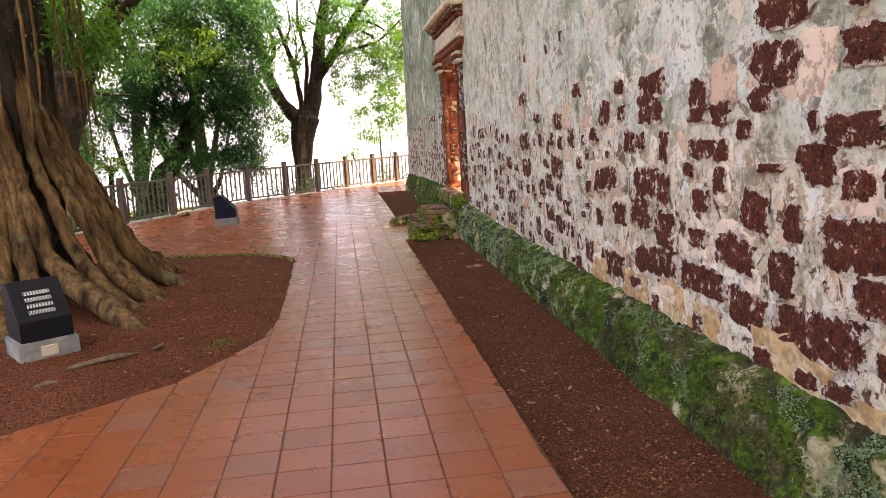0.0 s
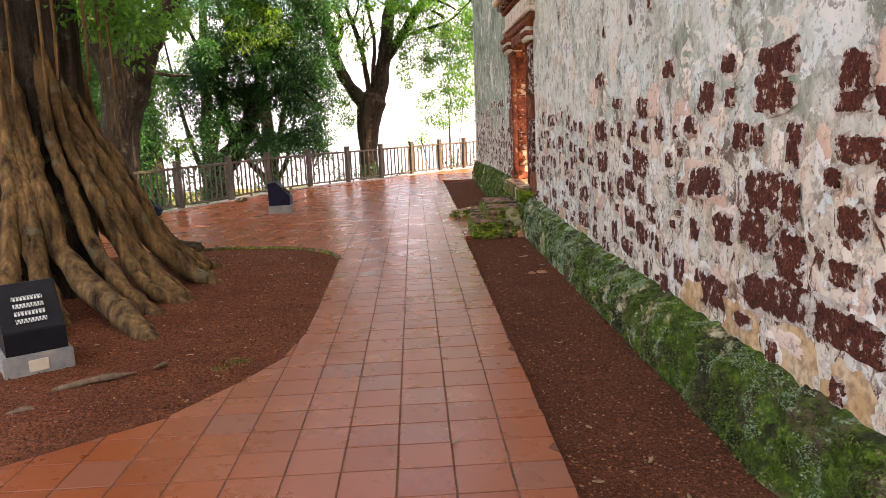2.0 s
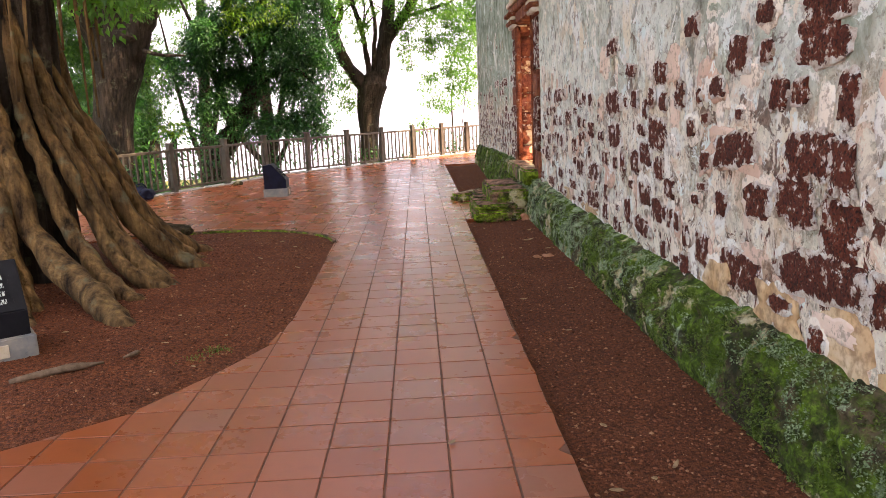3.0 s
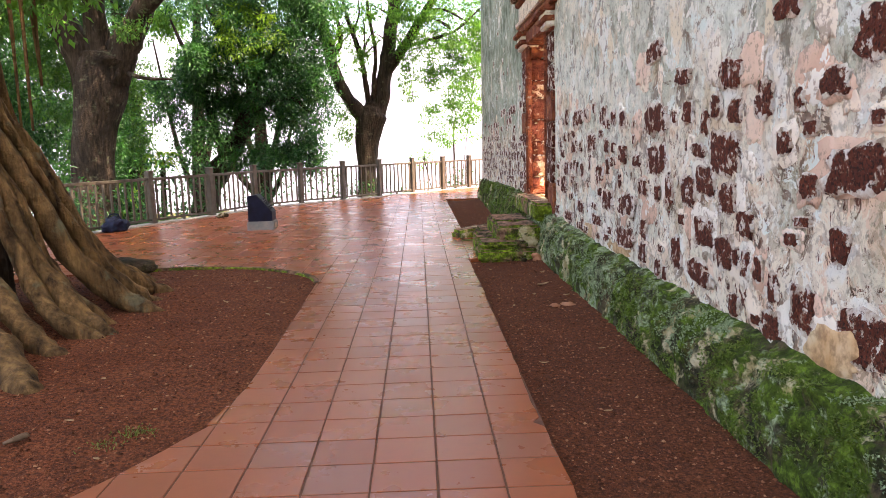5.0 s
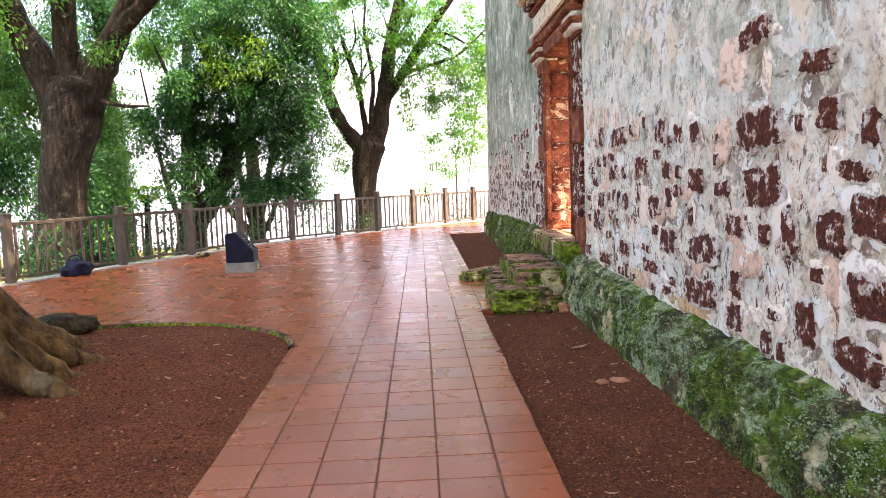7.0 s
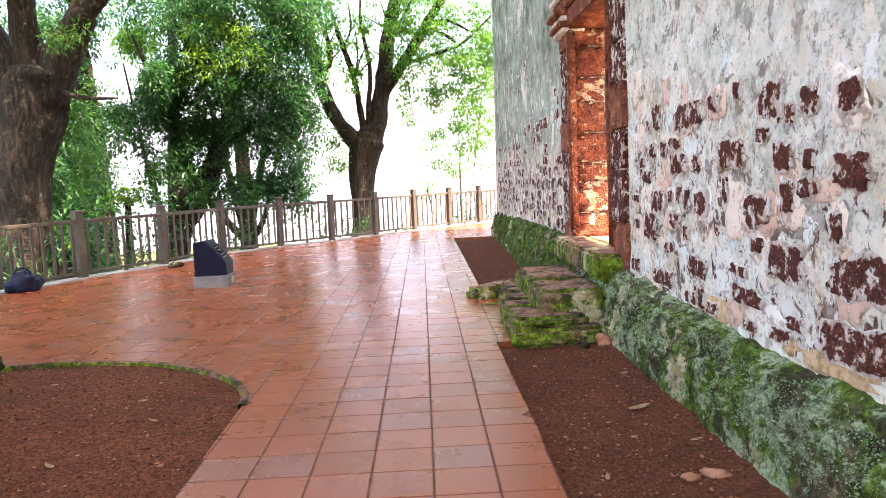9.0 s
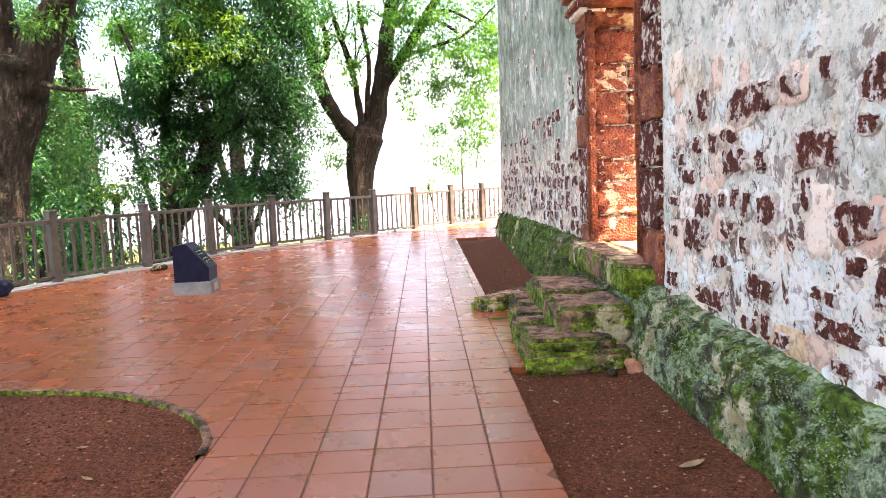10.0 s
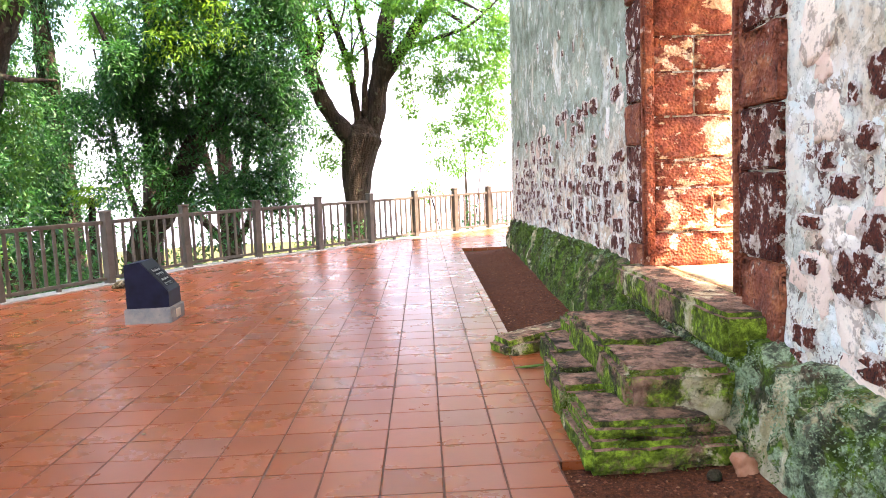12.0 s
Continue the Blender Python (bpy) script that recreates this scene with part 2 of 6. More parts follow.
def reveal_stone():
    k = Mat("reveal_stone", 0.9, 0.2)
    c = k.ramp(k.noise(7, 7, None, 0.7), (0.32, (0.11, 0.032, 0.022)), (0.5, (0.25, 0.07, 0.04)), (0.66, (0.45, 0.17, 0.08)))
    c = k.mix(k.ramp(k.noise(28, 5), (0.56, 0.0), (0.66, 0.8)), c, (0.07, 0.022, 0.016))
    x = k.math("ADD", k.noise(2.3, 8, k.scaled(1, 1, 1.6), 0.68), k.math("MULTIPLY", k.axis(0), 0.16))
    c = k.mix(k.ramp(x, (0.86, 0.0), (0.885, 0.95)), c, k.ramp(k.noise(10, 6), (0.35, (0.5, 0.3, 0.16)), (0.55, (0.72, 0.54, 0.36)), (0.7, (0.78, 0.68, 0.52))))
    k.color(c)
    k.bump(k.math("ADD", k.noise(30, 5), k.cells(45)), 0.9, 0.02)
    return k.m


def mossy(name, green, bare, lichen, top_bare=0.0, gain=0.018):
    k = Mat(name, 0.95, 0.15)
    up = k.n.new("ShaderNodeSeparateXYZ")
    k.l.new(k.geo.outputs["Normal"], up.inputs[0])
    n = k.noise(2.2, 7, None, 0.68)
    c = k.ramp(k.noise(16, 7, None, 0.7), (0.32, tuple(v * 0.3 for v in green)), (0.5, green), (0.66, tuple(min(1, v * 2.6) for v in green)))
    stone = k.ramp(k.noise(12, 7, None, 0.72), (0.35, tuple(v * 0.35 for v in bare)), (0.5, bare), (0.68, tuple(min(1, v * 1.6) for v in bare)))
    flat = k.math("MULTIPLY", k.ramp(up.outputs[2], (0.55, 0.0), (0.85, 1.0)), top_bare)
    c = k.mix(k.ramp(k.math("ADD", n, k.math("MULTIPLY", flat, 0.42)), (0.52, 0.0), (0.6, 0.95)), c, stone)
    c = k.mix(k.ramp(k.math("ADD", k.noise(4.2, 8, None, 0.74), k.math("MULTIPLY", k.ramp(k.math("MULTIPLY", k.axis(1), 0.05), (0.05, 0.0), (0.4, 1.0), (0.52, 1.0), (0.58, 0.0)), gain * 7)), (0.6, 0.0), (0.64, 0.85)), c, k.ramp(k.noise(45, 5, None, 0.7), (0.35, tuple(v * 0.35 for v in lichen)), (0.58, lichen)))
    # random dark blotches painted to stand in for shade in crevices and pits
    c = k.mix(k.ramp(k.noise(3.7, 8, None, 0.75), (0.5, 0.0), (0.57, 0.85)), c, k.ramp(k.noise(21, 5), (0.4, (0.012, 0.011, 0.007)), (0.6, (0.06, 0.045, 0.026))))
    c = k.mix(k.ramp(k.noise(9, 7, None, 0.7), (0.54, 0.0), (0.59, 0.55)), c, (0.018, 0.024, 0.008))
    c = k.mix(k.ramp(k.noise(1.6, 8, None, 0.72), (0.555, 0.0), (0.6, 0.8)), c, k.ramp(k.noise(9, 5), (0.4, (0.42, 0.32, 0.16)), (0.6, (0.66, 0.56, 0.36))))
    k.color(c)
    k.bump(k.math("ADD", k.noise(28, 6), k.math("MULTIPLY", k.noise(8, 4), 2.0)), 1.0, 0.04)
    return k.m


def bark(name, dark, light, streak=5.0):
    k = Mat(name, 0.92, 0.2)
    c = k.ramp(k.noise(2.5, 7, k.scaled(streak, streak, 0.7)), (0.3, dark), (0.55, tuple((a + b) / 2 for a, b in zip(dark, light))), (0.72, light))
    c = k.mix(k.ramp(k.noise(1.3, 5), (0.5, 0.0), (0.7, 0.55)), c, tuple(v * 0.55 for v in dark))
    c = k.mix(k.ramp(k.noise(5, 6), (0.58, 0.0), (0.68, 0.5)), c, (0.16, 0.17, 0.11))
    k.color(c)
    k.bump(k.math("ADD", k.noise(4, 7, k.scaled(4, 4, 1)), k.noise(25, 5)), 0.9, 0.05)
    return k.m


def leaf_mat(name, dark, mid, light, through_c, share=0.4):
    k = Mat(name, 0.45, 0.35)
    rnd = k.geo.outputs["Random Per Island"]
    c = k.ramp(k.math("ADD", k.math("MULTIPLY", rnd, 0.6), k.math("MULTIPLY", k.noise(0.8, 3), 0.5)), (0.2, dark), (0.5, mid), (0.82, light))
    k.color(c)
    t = k.n.new("ShaderNodeBsdfTranslucent")
    k.set(t, 0, k.mix(0.6, c, through_c))
    x = k.n.new("ShaderNodeMixShader")
    x.inputs[0].default_value = share
    k.l.new(k.b.outputs[0], x.inputs[1]), k.l.new(t.outputs[0], x.inputs[2])
    k.l.new(x.outputs[0], k.n["Material Output"].inputs[0])
    return k.m


def painted(name, a, b, rough=0.55, scale=9.0, metal=0.0):
    k = Mat(name, rough, 0.2)
    k.b.inputs["Metallic"].default_value = metal
    c = k.ramp(k.noise(scale, 5), (0.3, a), (0.7, b))
    k.color(k.mix(k.ramp(k.noise(scale * 7, 3), (0.6, 0.0), (0.75, 0.35)), c, tuple(v * 0.5 for v in a)))
    k.bump(k.noise(scale * 6, 4), 0.2, 0.003)
    return k.m


TILE, JOINT, SOIL, CRUMB = terracotta(), joint(), laterite_soil(), pebble_mat()
# copy of the soil with the shade along the wall mixed into its colour
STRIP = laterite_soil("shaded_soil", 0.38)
PLASTER, MORTAR, OCHRE, LATERITE, BLOCK, JAMB = plaster(), mortar(), ochre_render(), laterite(), laterite("laterite_block", False), jamb_stone()
MOSS = mossy("mossy_plinth", (0.062, 0.1, 0.012), (0.11, 0.074, 0.044), (0.37, 0.45, 0.26))
STEPMOSS = mossy("mossy_step", (0.125, 0.18, 0.016), (0.27, 0.14, 0.095), (0.22, 0.2, 0.11), 1.0, -0.004)
REVEAL = reveal_stone()
# trunk bark darker than the roots: shade between the strands put into its colour
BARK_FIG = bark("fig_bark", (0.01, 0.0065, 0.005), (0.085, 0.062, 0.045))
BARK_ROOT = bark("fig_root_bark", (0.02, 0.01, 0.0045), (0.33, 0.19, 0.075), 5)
BARK_GREY = bark("rain_tree_bark", (0.014, 0.01, 0.008), (0.085, 0.06, 0.045), 6)
WOOD = painted("taupe_fence_paint", (0.075, 0.062, 0.05), (0.125, 0.105, 0.084), 0.6, 6)
CONCRETE = painted("old_concrete", (0.3, 0.28, 0.25), (0.45, 0.43, 0.4), 0.85, 8)
LEAF_DARK = leaf_mat("mango_leaf", (0.004, 0.02, 0.013), (0.012, 0.052, 0.026), (0.04, 0.14, 0.03), (0.06, 0.3, 0.04), 0.3)
LEAF_FINE = leaf_mat("feather_leaf", (0.013, 0.055, 0.014), (0.04, 0.15, 0.026), (0.12, 0.28, 0.04), (0.2, 0.5, 0.05), 0.5)
LEAF_FIG = leaf_mat("fig_leaf", (0.006, 0.032, 0.014), (0.022, 0.085, 0.025), (0.085, 0.2, 0.035), (0.16, 0.4, 0.05), 0.42)
LEAF_LIME = leaf_mat("lime_leaf", (0.04, 0.12, 0.014), (0.085, 0.21, 0.02), (0.17, 0.3, 0.03), (0.26, 0.5, 0.035), 0.45)
MOSS_LEAF = leaf_mat("moss_tuft", (0.03, 0.055, 0.008), (0.075, 0.12, 0.016), (0.15, 0.19, 0.035), (0.25, 0.35, 0.05), 0.25)
LICHEN_LEAF = leaf_mat("lichen_tuft", (0.07, 0.1, 0.04), (0.17, 0.24, 0.11), (0.3, 0.37, 0.2), (0.26, 0.35, 0.23), 0.2)


# ---- mesh tools ----
def mesh(name, verts, faces, *mats, smooth=False):
    me = bpy.data.meshes.new(name)
    me.from_pydata([tuple(v) for v in verts], [], [tuple(f) for f in faces])
    for m in mats:
        me.materials.append(m)
    if smooth:
        me.polygons.foreach_set("use_smooth", [True] * len(me.polygons))
    me.update()
    return me


def under(ob, parent):
    ob.parent = parent
    return ob


def part(name, bm, material, parent, label="", smooth=False):
    me = bpy.data.meshes.new(name)
    bm.to_mesh(me)
    bm.free()
    me.materials.append(material)
    if smooth:
        me.polygons.foreach_set("use_smooth", [True] * len(me.polygons))
    ob = new(name, me)
    if parent:
        ob.parent = parent
    return tagged(ob, label)


def bm_box(lo, hi, bevel=0.0, seg=1):
    bm = bmesh.new()
    bmesh.ops.create_cube(bm, size=1)
    for v in bm.verts:
        v.co = Vector([(a + b) / 2 + c * (b - a) for a, b, c in zip(lo, hi, v.co)])
    if bevel:
        bmesh.ops.bevel(bm, geom=list(bm.edges), offset=bevel, segments=seg, affect="EDGES")
    return bm


def bm_rough(lo, hi, cut=6, amount=0.03, scale=4.0, round_by=0.04):
    """A weathered block: a bevelled, finely cut box with noise on it."""
    bm = bm_box(lo, hi, round_by, 2)
    bmesh.ops.subdivide_edges(bm, edges=list(bm.edges), cuts=cut, use_grid_fill=True)
    bmesh.ops.triangulate(bm, faces=list(bm.faces))
    bm.normal_update()
    for v in bm.verts:
        v.co = v.co + v.normal * (amount * noise.noise(v.co * scale) + amount * 0.5 * noise.noise(v.co * scale * 3.1))
    return bm


def bm_prism(profile, axis_len):
    """A profile in (x, z) drawn out along y."""
    bm = bmesh.new()
    a = [bm.verts.new((x, -axis_len / 2, z)) for x, z in profile]
    b = [bm.verts.new((x, axis_len / 2, z)) for x, z in profile]
    bm.faces.new(a), bm.faces.new(list(reversed(b)))
    for i in range(len(a)):
        j = (i + 1) % len(a)
        bm.faces.new((a[j], a[i], b[i], b[j]))
    bmesh.ops.recalc_face_normals(bm, faces=list(bm.faces))
    return bm


def smooth_line(pts, steps=5):
    """Catmull-Rom through control points of any size (place and radius)."""
    p = [np.array(q, float) for q in pts]
    p = [2 * p[0] - p[1]] + p + [2 * p[-1] - p[-2]]
    out = []
    for i in range(1, len(p) - 2):
        for s in range(steps):
            t = s / steps
            out.append(0.5 * (2 * p[i] + (p[i + 1] - p[i - 1]) * t + (2 * p[i - 1] - 5 * p[i] + 4 * p[i + 1] - p[i + 2]) * t * t
                              + (3 * p[i] - p[i - 1] - 3 * p[i + 1] + p[i + 2]) * t ** 3))
    out.append(p[-2])
    return out


def tube(pts, sides=10, steps=5, knot=0.12):
    """Verts and faces of a tapered, uneven limb through (x, y, z, radius) points."""
    line = smooth_line(pts, steps)
    V, F = [], []
    for i, q in enumerate(line):
        c, r = Vector(q[:3]), max(q[3], 0.004)
        d = Vector(line[min(i + 1, len(line) - 1)][:3]) - Vector(line[max(i - 1, 0)][:3])
        d.normalize()
        u = d.cross(Vector((0.3, 1, 0.1))).normalized()
        w = d.cross(u)
        for s in range(sides):
            a = 2 * math.pi * s / sides
            e = u * math.cos(a) + w * math.sin(a)
            k = 1 + knot * noise.noise((c + e * r) * (0.8 / max(r, 0.08)) * 0.6) * 1.6
            V.append(c + e * r * k)
    n = len(line)
    for i in range(n - 1):
        for s in range(sides):
            t = (s + 1) % sides
            F.append((i * sides + s, i * sides + t, (i + 1) * sides + t, (i + 1) * sides + s))
    F.append(tuple(range(sides))[::-1]), F.append(tuple((n - 1) * sides + s for s in range(sides)))
    return V, F


def limb(name, pts, m, parent, sides=10, steps=5, knot=0.12, label=""):
    V, F = tube(pts, sides, steps, knot)
    return tagged(under(new(name, mesh(name, V, F, m, smooth=True)), parent), label)


RNG = np.random.default_rng(7)


def leaves(centres, radii, count, length, width, droop=0.4, flat=0.75):
    """Folded leaves gathered in clumps: arrays of verts and quads."""
    C = np.repeat(np.asarray(centres, float), count, 0)
    R = np.repeat(np.asarray(radii, float), count)[:, None]
    n = len(C)
    d = RNG.normal(size=(n, 3))
    d /= np.linalg.norm(d, axis=1)[:, None]
    p = C + d * R * (RNG.random((n, 1)) ** 0.45) * np.array([1, 1, flat])
    ax = d * 0.7 + RNG.normal(size=(n, 3)) * 0.55
    ax[:, 2] -= droop
    ax /= np.linalg.norm(ax, axis=1)[:, None]
    side = np.cross(ax, RNG.normal(size=(n, 3)) * 0.5 + np.array([0, 0, 1.0]))
    side /= np.linalg.norm(side, axis=1)[:, None] + 1e-6
    up = np.cross(side, ax)
    L = length * RNG.uniform(0.6, 1.25, (n, 1))
    W = width * RNG.uniform(0.7, 1.2, (n, 1))
    V = np.empty((n, 4, 3))
    V[:, 0] = p
    V[:, 1] = p + ax * L * 0.45 + side * W * 0.5 + up * W * 0.18
    V[:, 2] = p + ax * L - up * L * 0.1
    V[:, 3] = p + ax * L * 0.45 - side * W * 0.5 + up * W * 0.18
    return V.reshape(-1, 3)


def crown(name, verts, m, parent, label=""):
    n = len(verts) // 4
    me = bpy.data.meshes.new(name)
    me.vertices.add(n * 4)
    me.vertices.foreach_set("co", np.asarray(verts, np.float32).ravel())
    me.loops.add(n * 6)
    q = np.arange(n)[:, None] * 4
    me.loops.foreach_set("vertex_index", (q + np.array([0, 1, 2, 0, 2, 3])).ravel().astype(np.int32))
    me.polygons.add(n * 2)
    me.polygons.foreach_set("loop_start", (np.arange(n * 2) * 3).astype(np.int32))
    me.materials.append(m)
    me.update()
    me.validate()
    ob = new(name, me)
    if parent:
        ob.parent = parent
    return tagged(ob, label)


def blob(centre, size, n, lo=0.35, seed=0):
    """Clump centres in the outer part of an uneven ellipsoid."""
    g = np.random.default_rng(seed)
    d = g.normal(size=(n, 3))
    d /= np.linalg.norm(d, axis=1)[:, None]
    r = lo + (1 - lo) * g.random((n, 1)) ** 0.6
    k = np.array([[1 + 0.35 * noise.noise(Vector(v) * 1.9 + Vector((seed, 0, 0)))] for v in d])
    P = np.asarray(centre) + d * r * k * np.asarray(size)
    # the open gap of sky between the rain tree and the mango tree
    a, b = np.array((-7.4, 21.0, 4.4)), np.array((-12.0, 32.0, 6.2))
    t = np.clip(((P - a) @ (b - a)) / ((b - a) @ (b - a)), 0, 1)[:, None]
    away = np.linalg.norm(P - a - (b - a) * t, axis=1)
    keep = away > 1.35
    P[~keep] = (P[keep][:1] if keep.any() else P[:1]) + d[~keep] * 0.5
    return P


# ---- plan of the terrace ----
FENCE = ((-9.6, 7.2), (-8.75, 8.6), (-8.05, 10.05), (-7.35, 11.55), (-6.62, 13.1), (-5.72, 15.3), (-4.92, 16.87), (-4.27, 18.6), (-3.3, 19.85), (-2.25, 20.85), (-1.25, 21.95), (-0.25, 23.2), (0.77, 24.3), (1.7, 25.1), (2.8, 26.1))
BED = ((-2.77, 1.65), (-2.19, 2.1), (-1.85, 2.37), (-1.52, 2.94), (-1.26, 3.5), (-1.18, 4.2), (-1.18, 5.1), (-1.2, 6.3), (-1.23, 7.9), (-1.48, 8.43), (-1.9, 8.82),
       (-2.35, 9.06), (-3.1, 9.2), (-4.0, 9.08), (-5.2, 8.6), (-6.2, 7.4), (-6.5, 5.5), (-6.2, 3.4), (-4.9, 1.9), (-3.8, 1.45))
EDGE = 0.585        # right edge of the paved path
PITCH_X, PITCH_Y, ROW0 = 0.3, 0.294, 9.159
WALL_X, WALL_END = 1.74, 20.1


def inside(p, poly):
    hit = False
    for (x0, y0), (x1, y1) in zip(poly, poly[1:] + poly[:1]):
        if (y0 > p[1]) != (y1 > p[1]) and p[0] < (x1 - x0) * (p[1] - y0) / (y1 - y0) + x0:
            hit = not hit
    return hit


def nearest_side(p, poly, closed=True):
    """Distance to the nearest side of a line and that side's ends."""
    best = (1e9, None, None)
    for a, b in zip(poly, poly[1:] + (poly[:1] if closed else ())):
        d = (b[0] - a[0], b[1] - a[1])
        s = max(0, min(1, ((p[0] - a[0]) * d[0] + (p[1] - a[1]) * d[1]) / (d[0] ** 2 + d[1] ** 2)))
        h = math.hypot(a[0] + d[0] * s - p[0], a[1] + d[1] * s - p[1])
        if h < best[0]:
            best = (h, a, b)
    return best


LONG_FENCE = ((-24, -30),) + FENCE + ((40, 60),)


def beyond(p):
    """Metres outside the fence line (negative on the terrace)."""
    h, a, b = nearest_side(p, LONG_FENCE, False)
    return h if (b[0] - a[0]) * (p[1] - a[1]) - (b[1] - a[1]) * (p[0] - a[0]) > 0 else -h


def drop(p):
    h = beyond(p) - 0.3
    if h <= 0:
        return -0.09
    return -0.09 - 13.0 * (1 - math.exp(-h / 24.0)) - 0.35 * min(h, 1.5)


# ---- ground ----
def build_ground():
    ax = [-700, -300, -150, -90, -60, -45, -35] + [-28 + i for i in range(50)] + [25, 32, 45, 60, 90, 150, 300, 700]
    ay = [-300, -100, -50, -30, -20] + [-12 + i for i in range(60)] + [52, 60, 75, 100, 150, 300, 700, 1500]
    V = [(x, y, drop((x, y)) + 0.15 * noise.noise(Vector((x * 0.3, y * 0.3, 0))) * (beyond((x, y)) > 1)) for y in ay for x in ax]
    w = len(ax)
    F = [(j * w + i, j * w + i + 1, (j + 1) * w + i + 1, (j + 1) * w + i) for j in range(len(ay) - 1) for i in range(w - 1)]
    k = Mat("hill_ground", 0.95, 0.1)
    c = k.ramp(k.noise(0.7, 6), (0.3, (0.1, 0.06, 0.035)), (0.5, (0.08, 0.1, 0.03)), (0.7, (0.14, 0.17, 0.05)))
    k.color(k.mix(k.ramp(k.noise(6, 5), (0.4, 0.6), (0.6, 0.0)), c, (0.07, 0.05, 0.03)))
    k.bump(k.noise(9, 5), 0.8, 0.05)
    tagged(new("ground", mesh("ground", V, F, k.m, smooth=True)), "earthen hillside falling away beyond the fence", "ground", kind="structure")


def build_haze():
    """Glowing sheet standing in for the bright hazy distance below the hill."""
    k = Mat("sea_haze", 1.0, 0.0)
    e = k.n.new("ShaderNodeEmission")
    # bluish glow, so that reflections on the tiles turn lavender
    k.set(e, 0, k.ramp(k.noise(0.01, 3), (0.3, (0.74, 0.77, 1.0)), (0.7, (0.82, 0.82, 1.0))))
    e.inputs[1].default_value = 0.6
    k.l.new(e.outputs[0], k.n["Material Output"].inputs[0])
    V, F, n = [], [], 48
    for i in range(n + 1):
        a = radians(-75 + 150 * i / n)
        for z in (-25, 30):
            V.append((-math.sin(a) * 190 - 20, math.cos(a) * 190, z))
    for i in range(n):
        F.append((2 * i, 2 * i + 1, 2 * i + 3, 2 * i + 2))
    tagged(new("backdrop", mesh("backdrop", V, F, k.m)), "glowing sheet for the bright hazy distance below the hill", "distance", kind="structure")


def soil_sheet(name, poly_test, x0, x1, y0, y1, step, height, m, label):
    nx, ny = int((x1 - x0) / step) + 1, int((y1 - y0) / step) + 1
    V = [(x0 + i * step, y0 + j * step, height(x0 + i * step, y0 + j * step)) for j in range(ny) for i in range(nx)]
    F = []
    for j in range(ny - 1):
        for i in range(nx - 1):
            if poly_test((x0 + (i + 0.5) * step, y0 + (j + 0.5) * step)):
                F.append((j * nx + i, j * nx + i + 1, (j + 1) * nx + i + 1, (j + 1) * nx + i))
    return tagged(new(name, mesh(name, V, F, m, smooth=True)), label, "soil", kind="structure")


def bed_height(x, y):
    h, a, b = nearest_side((x, y), BED)
    rise = 0.0 if not inside((x, y), BED) else min(h, 1.4) * 0.06
    n = noise.noise(Vector((x * 1.7, y * 1.7, 0))) * 0.015 + noise.noise(Vector((x * 9, y * 9, 3))) * 0.006
    return -0.028 + rise + n


def strip_height(x, y):
    return -0.045 + max(0, (x - 1.1)) * 0.08 + noise.noise(Vector((x * 2, y * 2, 5))) * 0.012 + noise.noise(Vector((x * 9, y * 9, 7))) * 0.006


def crumbs(name, n, place, height, m, label, lo=0.003, hi=0.011):
    g = random.Random(name)
    V, F = [], []
    while n > 0:
        p = place(g)
        if p is None:
            continue
        n -= 1
        r = lo + (hi - lo) * g.random() ** 3
        x, y = p
        z = height(x, y) + r * 0.25
        b = len(V)
        a0 = g.random() * 6
        for i in range(4):
            a = a0 + i * 1.571 + g.uniform(-0.3, 0.3)
            V.append((x + r * math.cos(a) * g.uniform(0.7, 1.5), y + r * math.sin(a) * g.uniform(0.7, 1.5), z + r * g.uniform(-0.2, 0.3)))
        V.append((x, y, z + r * g.uniform(0.6, 1.0)))
        F += [(b, b + 1, b + 4), (b + 1, b + 2, b + 4), (b + 2, b + 3, b + 4), (b + 3, b, b + 4)]
    return tagged(new(name, mesh(name, V, F, m)), label, "gravel", kind="stuff")


def in_bed(g):
    p = (g.uniform(-5.2, -1.1), g.uniform(1.5, 9.2))
    return p if inside(p, BED) and nearest_side(p, BED)[0] > 0.02 else None


def in_strip(g):
    return (g.uniform(EDGE + 0.03, 1.5), 19.5 * g.random() ** 1.4)


build_ground()
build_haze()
soil_sheet("soil_bed", lambda p: inside(p, BED) or nearest_side(p, BED)[0] < 0.06, -6.6, -1.0, 1.3, 9.4, 0.07, bed_height, SOIL, "red laterite soil bed round the old fig tree")
soil_sheet("soil_strip", lambda p: True, 0.5, 1.66, -6, 19.9, 0.07, strip_height, STRIP, "red soil strip along the foot of the wall, darkened for shade")
crumbs("bed_gravel", 28000, in_bed, bed_height, CRUMB, "loose red laterite crumbs on the soil bed", 0.003, 0.014)
crumbs("strip_gravel", 30000, in_strip, strip_height, CRUMB, "loose red laterite crumbs beside the wall", 0.003, 0.012)


# ---- wall ----
DOOR_Y0, DOOR_Y1, SILL, HEAD = 9.58, 11.32, 0.66, 3.12
# upper wall is unseen; its height is set so that it shades the terrace
WALL_BACK, WALL_TOP = 2.95, 17.0


def wall_relief(y, z):
    v = Vector((y, z, 0))
    return 0.016 * noise.noise(v * 0.9) + 0.012 * noise.noise(v * 3.1 + Vector((5, 0, 0))) + 0.005 * noise.noise(v * 11)


def batter(y, z):
    """How far the wall's free end leans back at a height."""
    return 0.4 * min(max(z - 0.6, -0.6), 3.6) * max(0, (y - 16.5) / (WALL_END - 16.5))


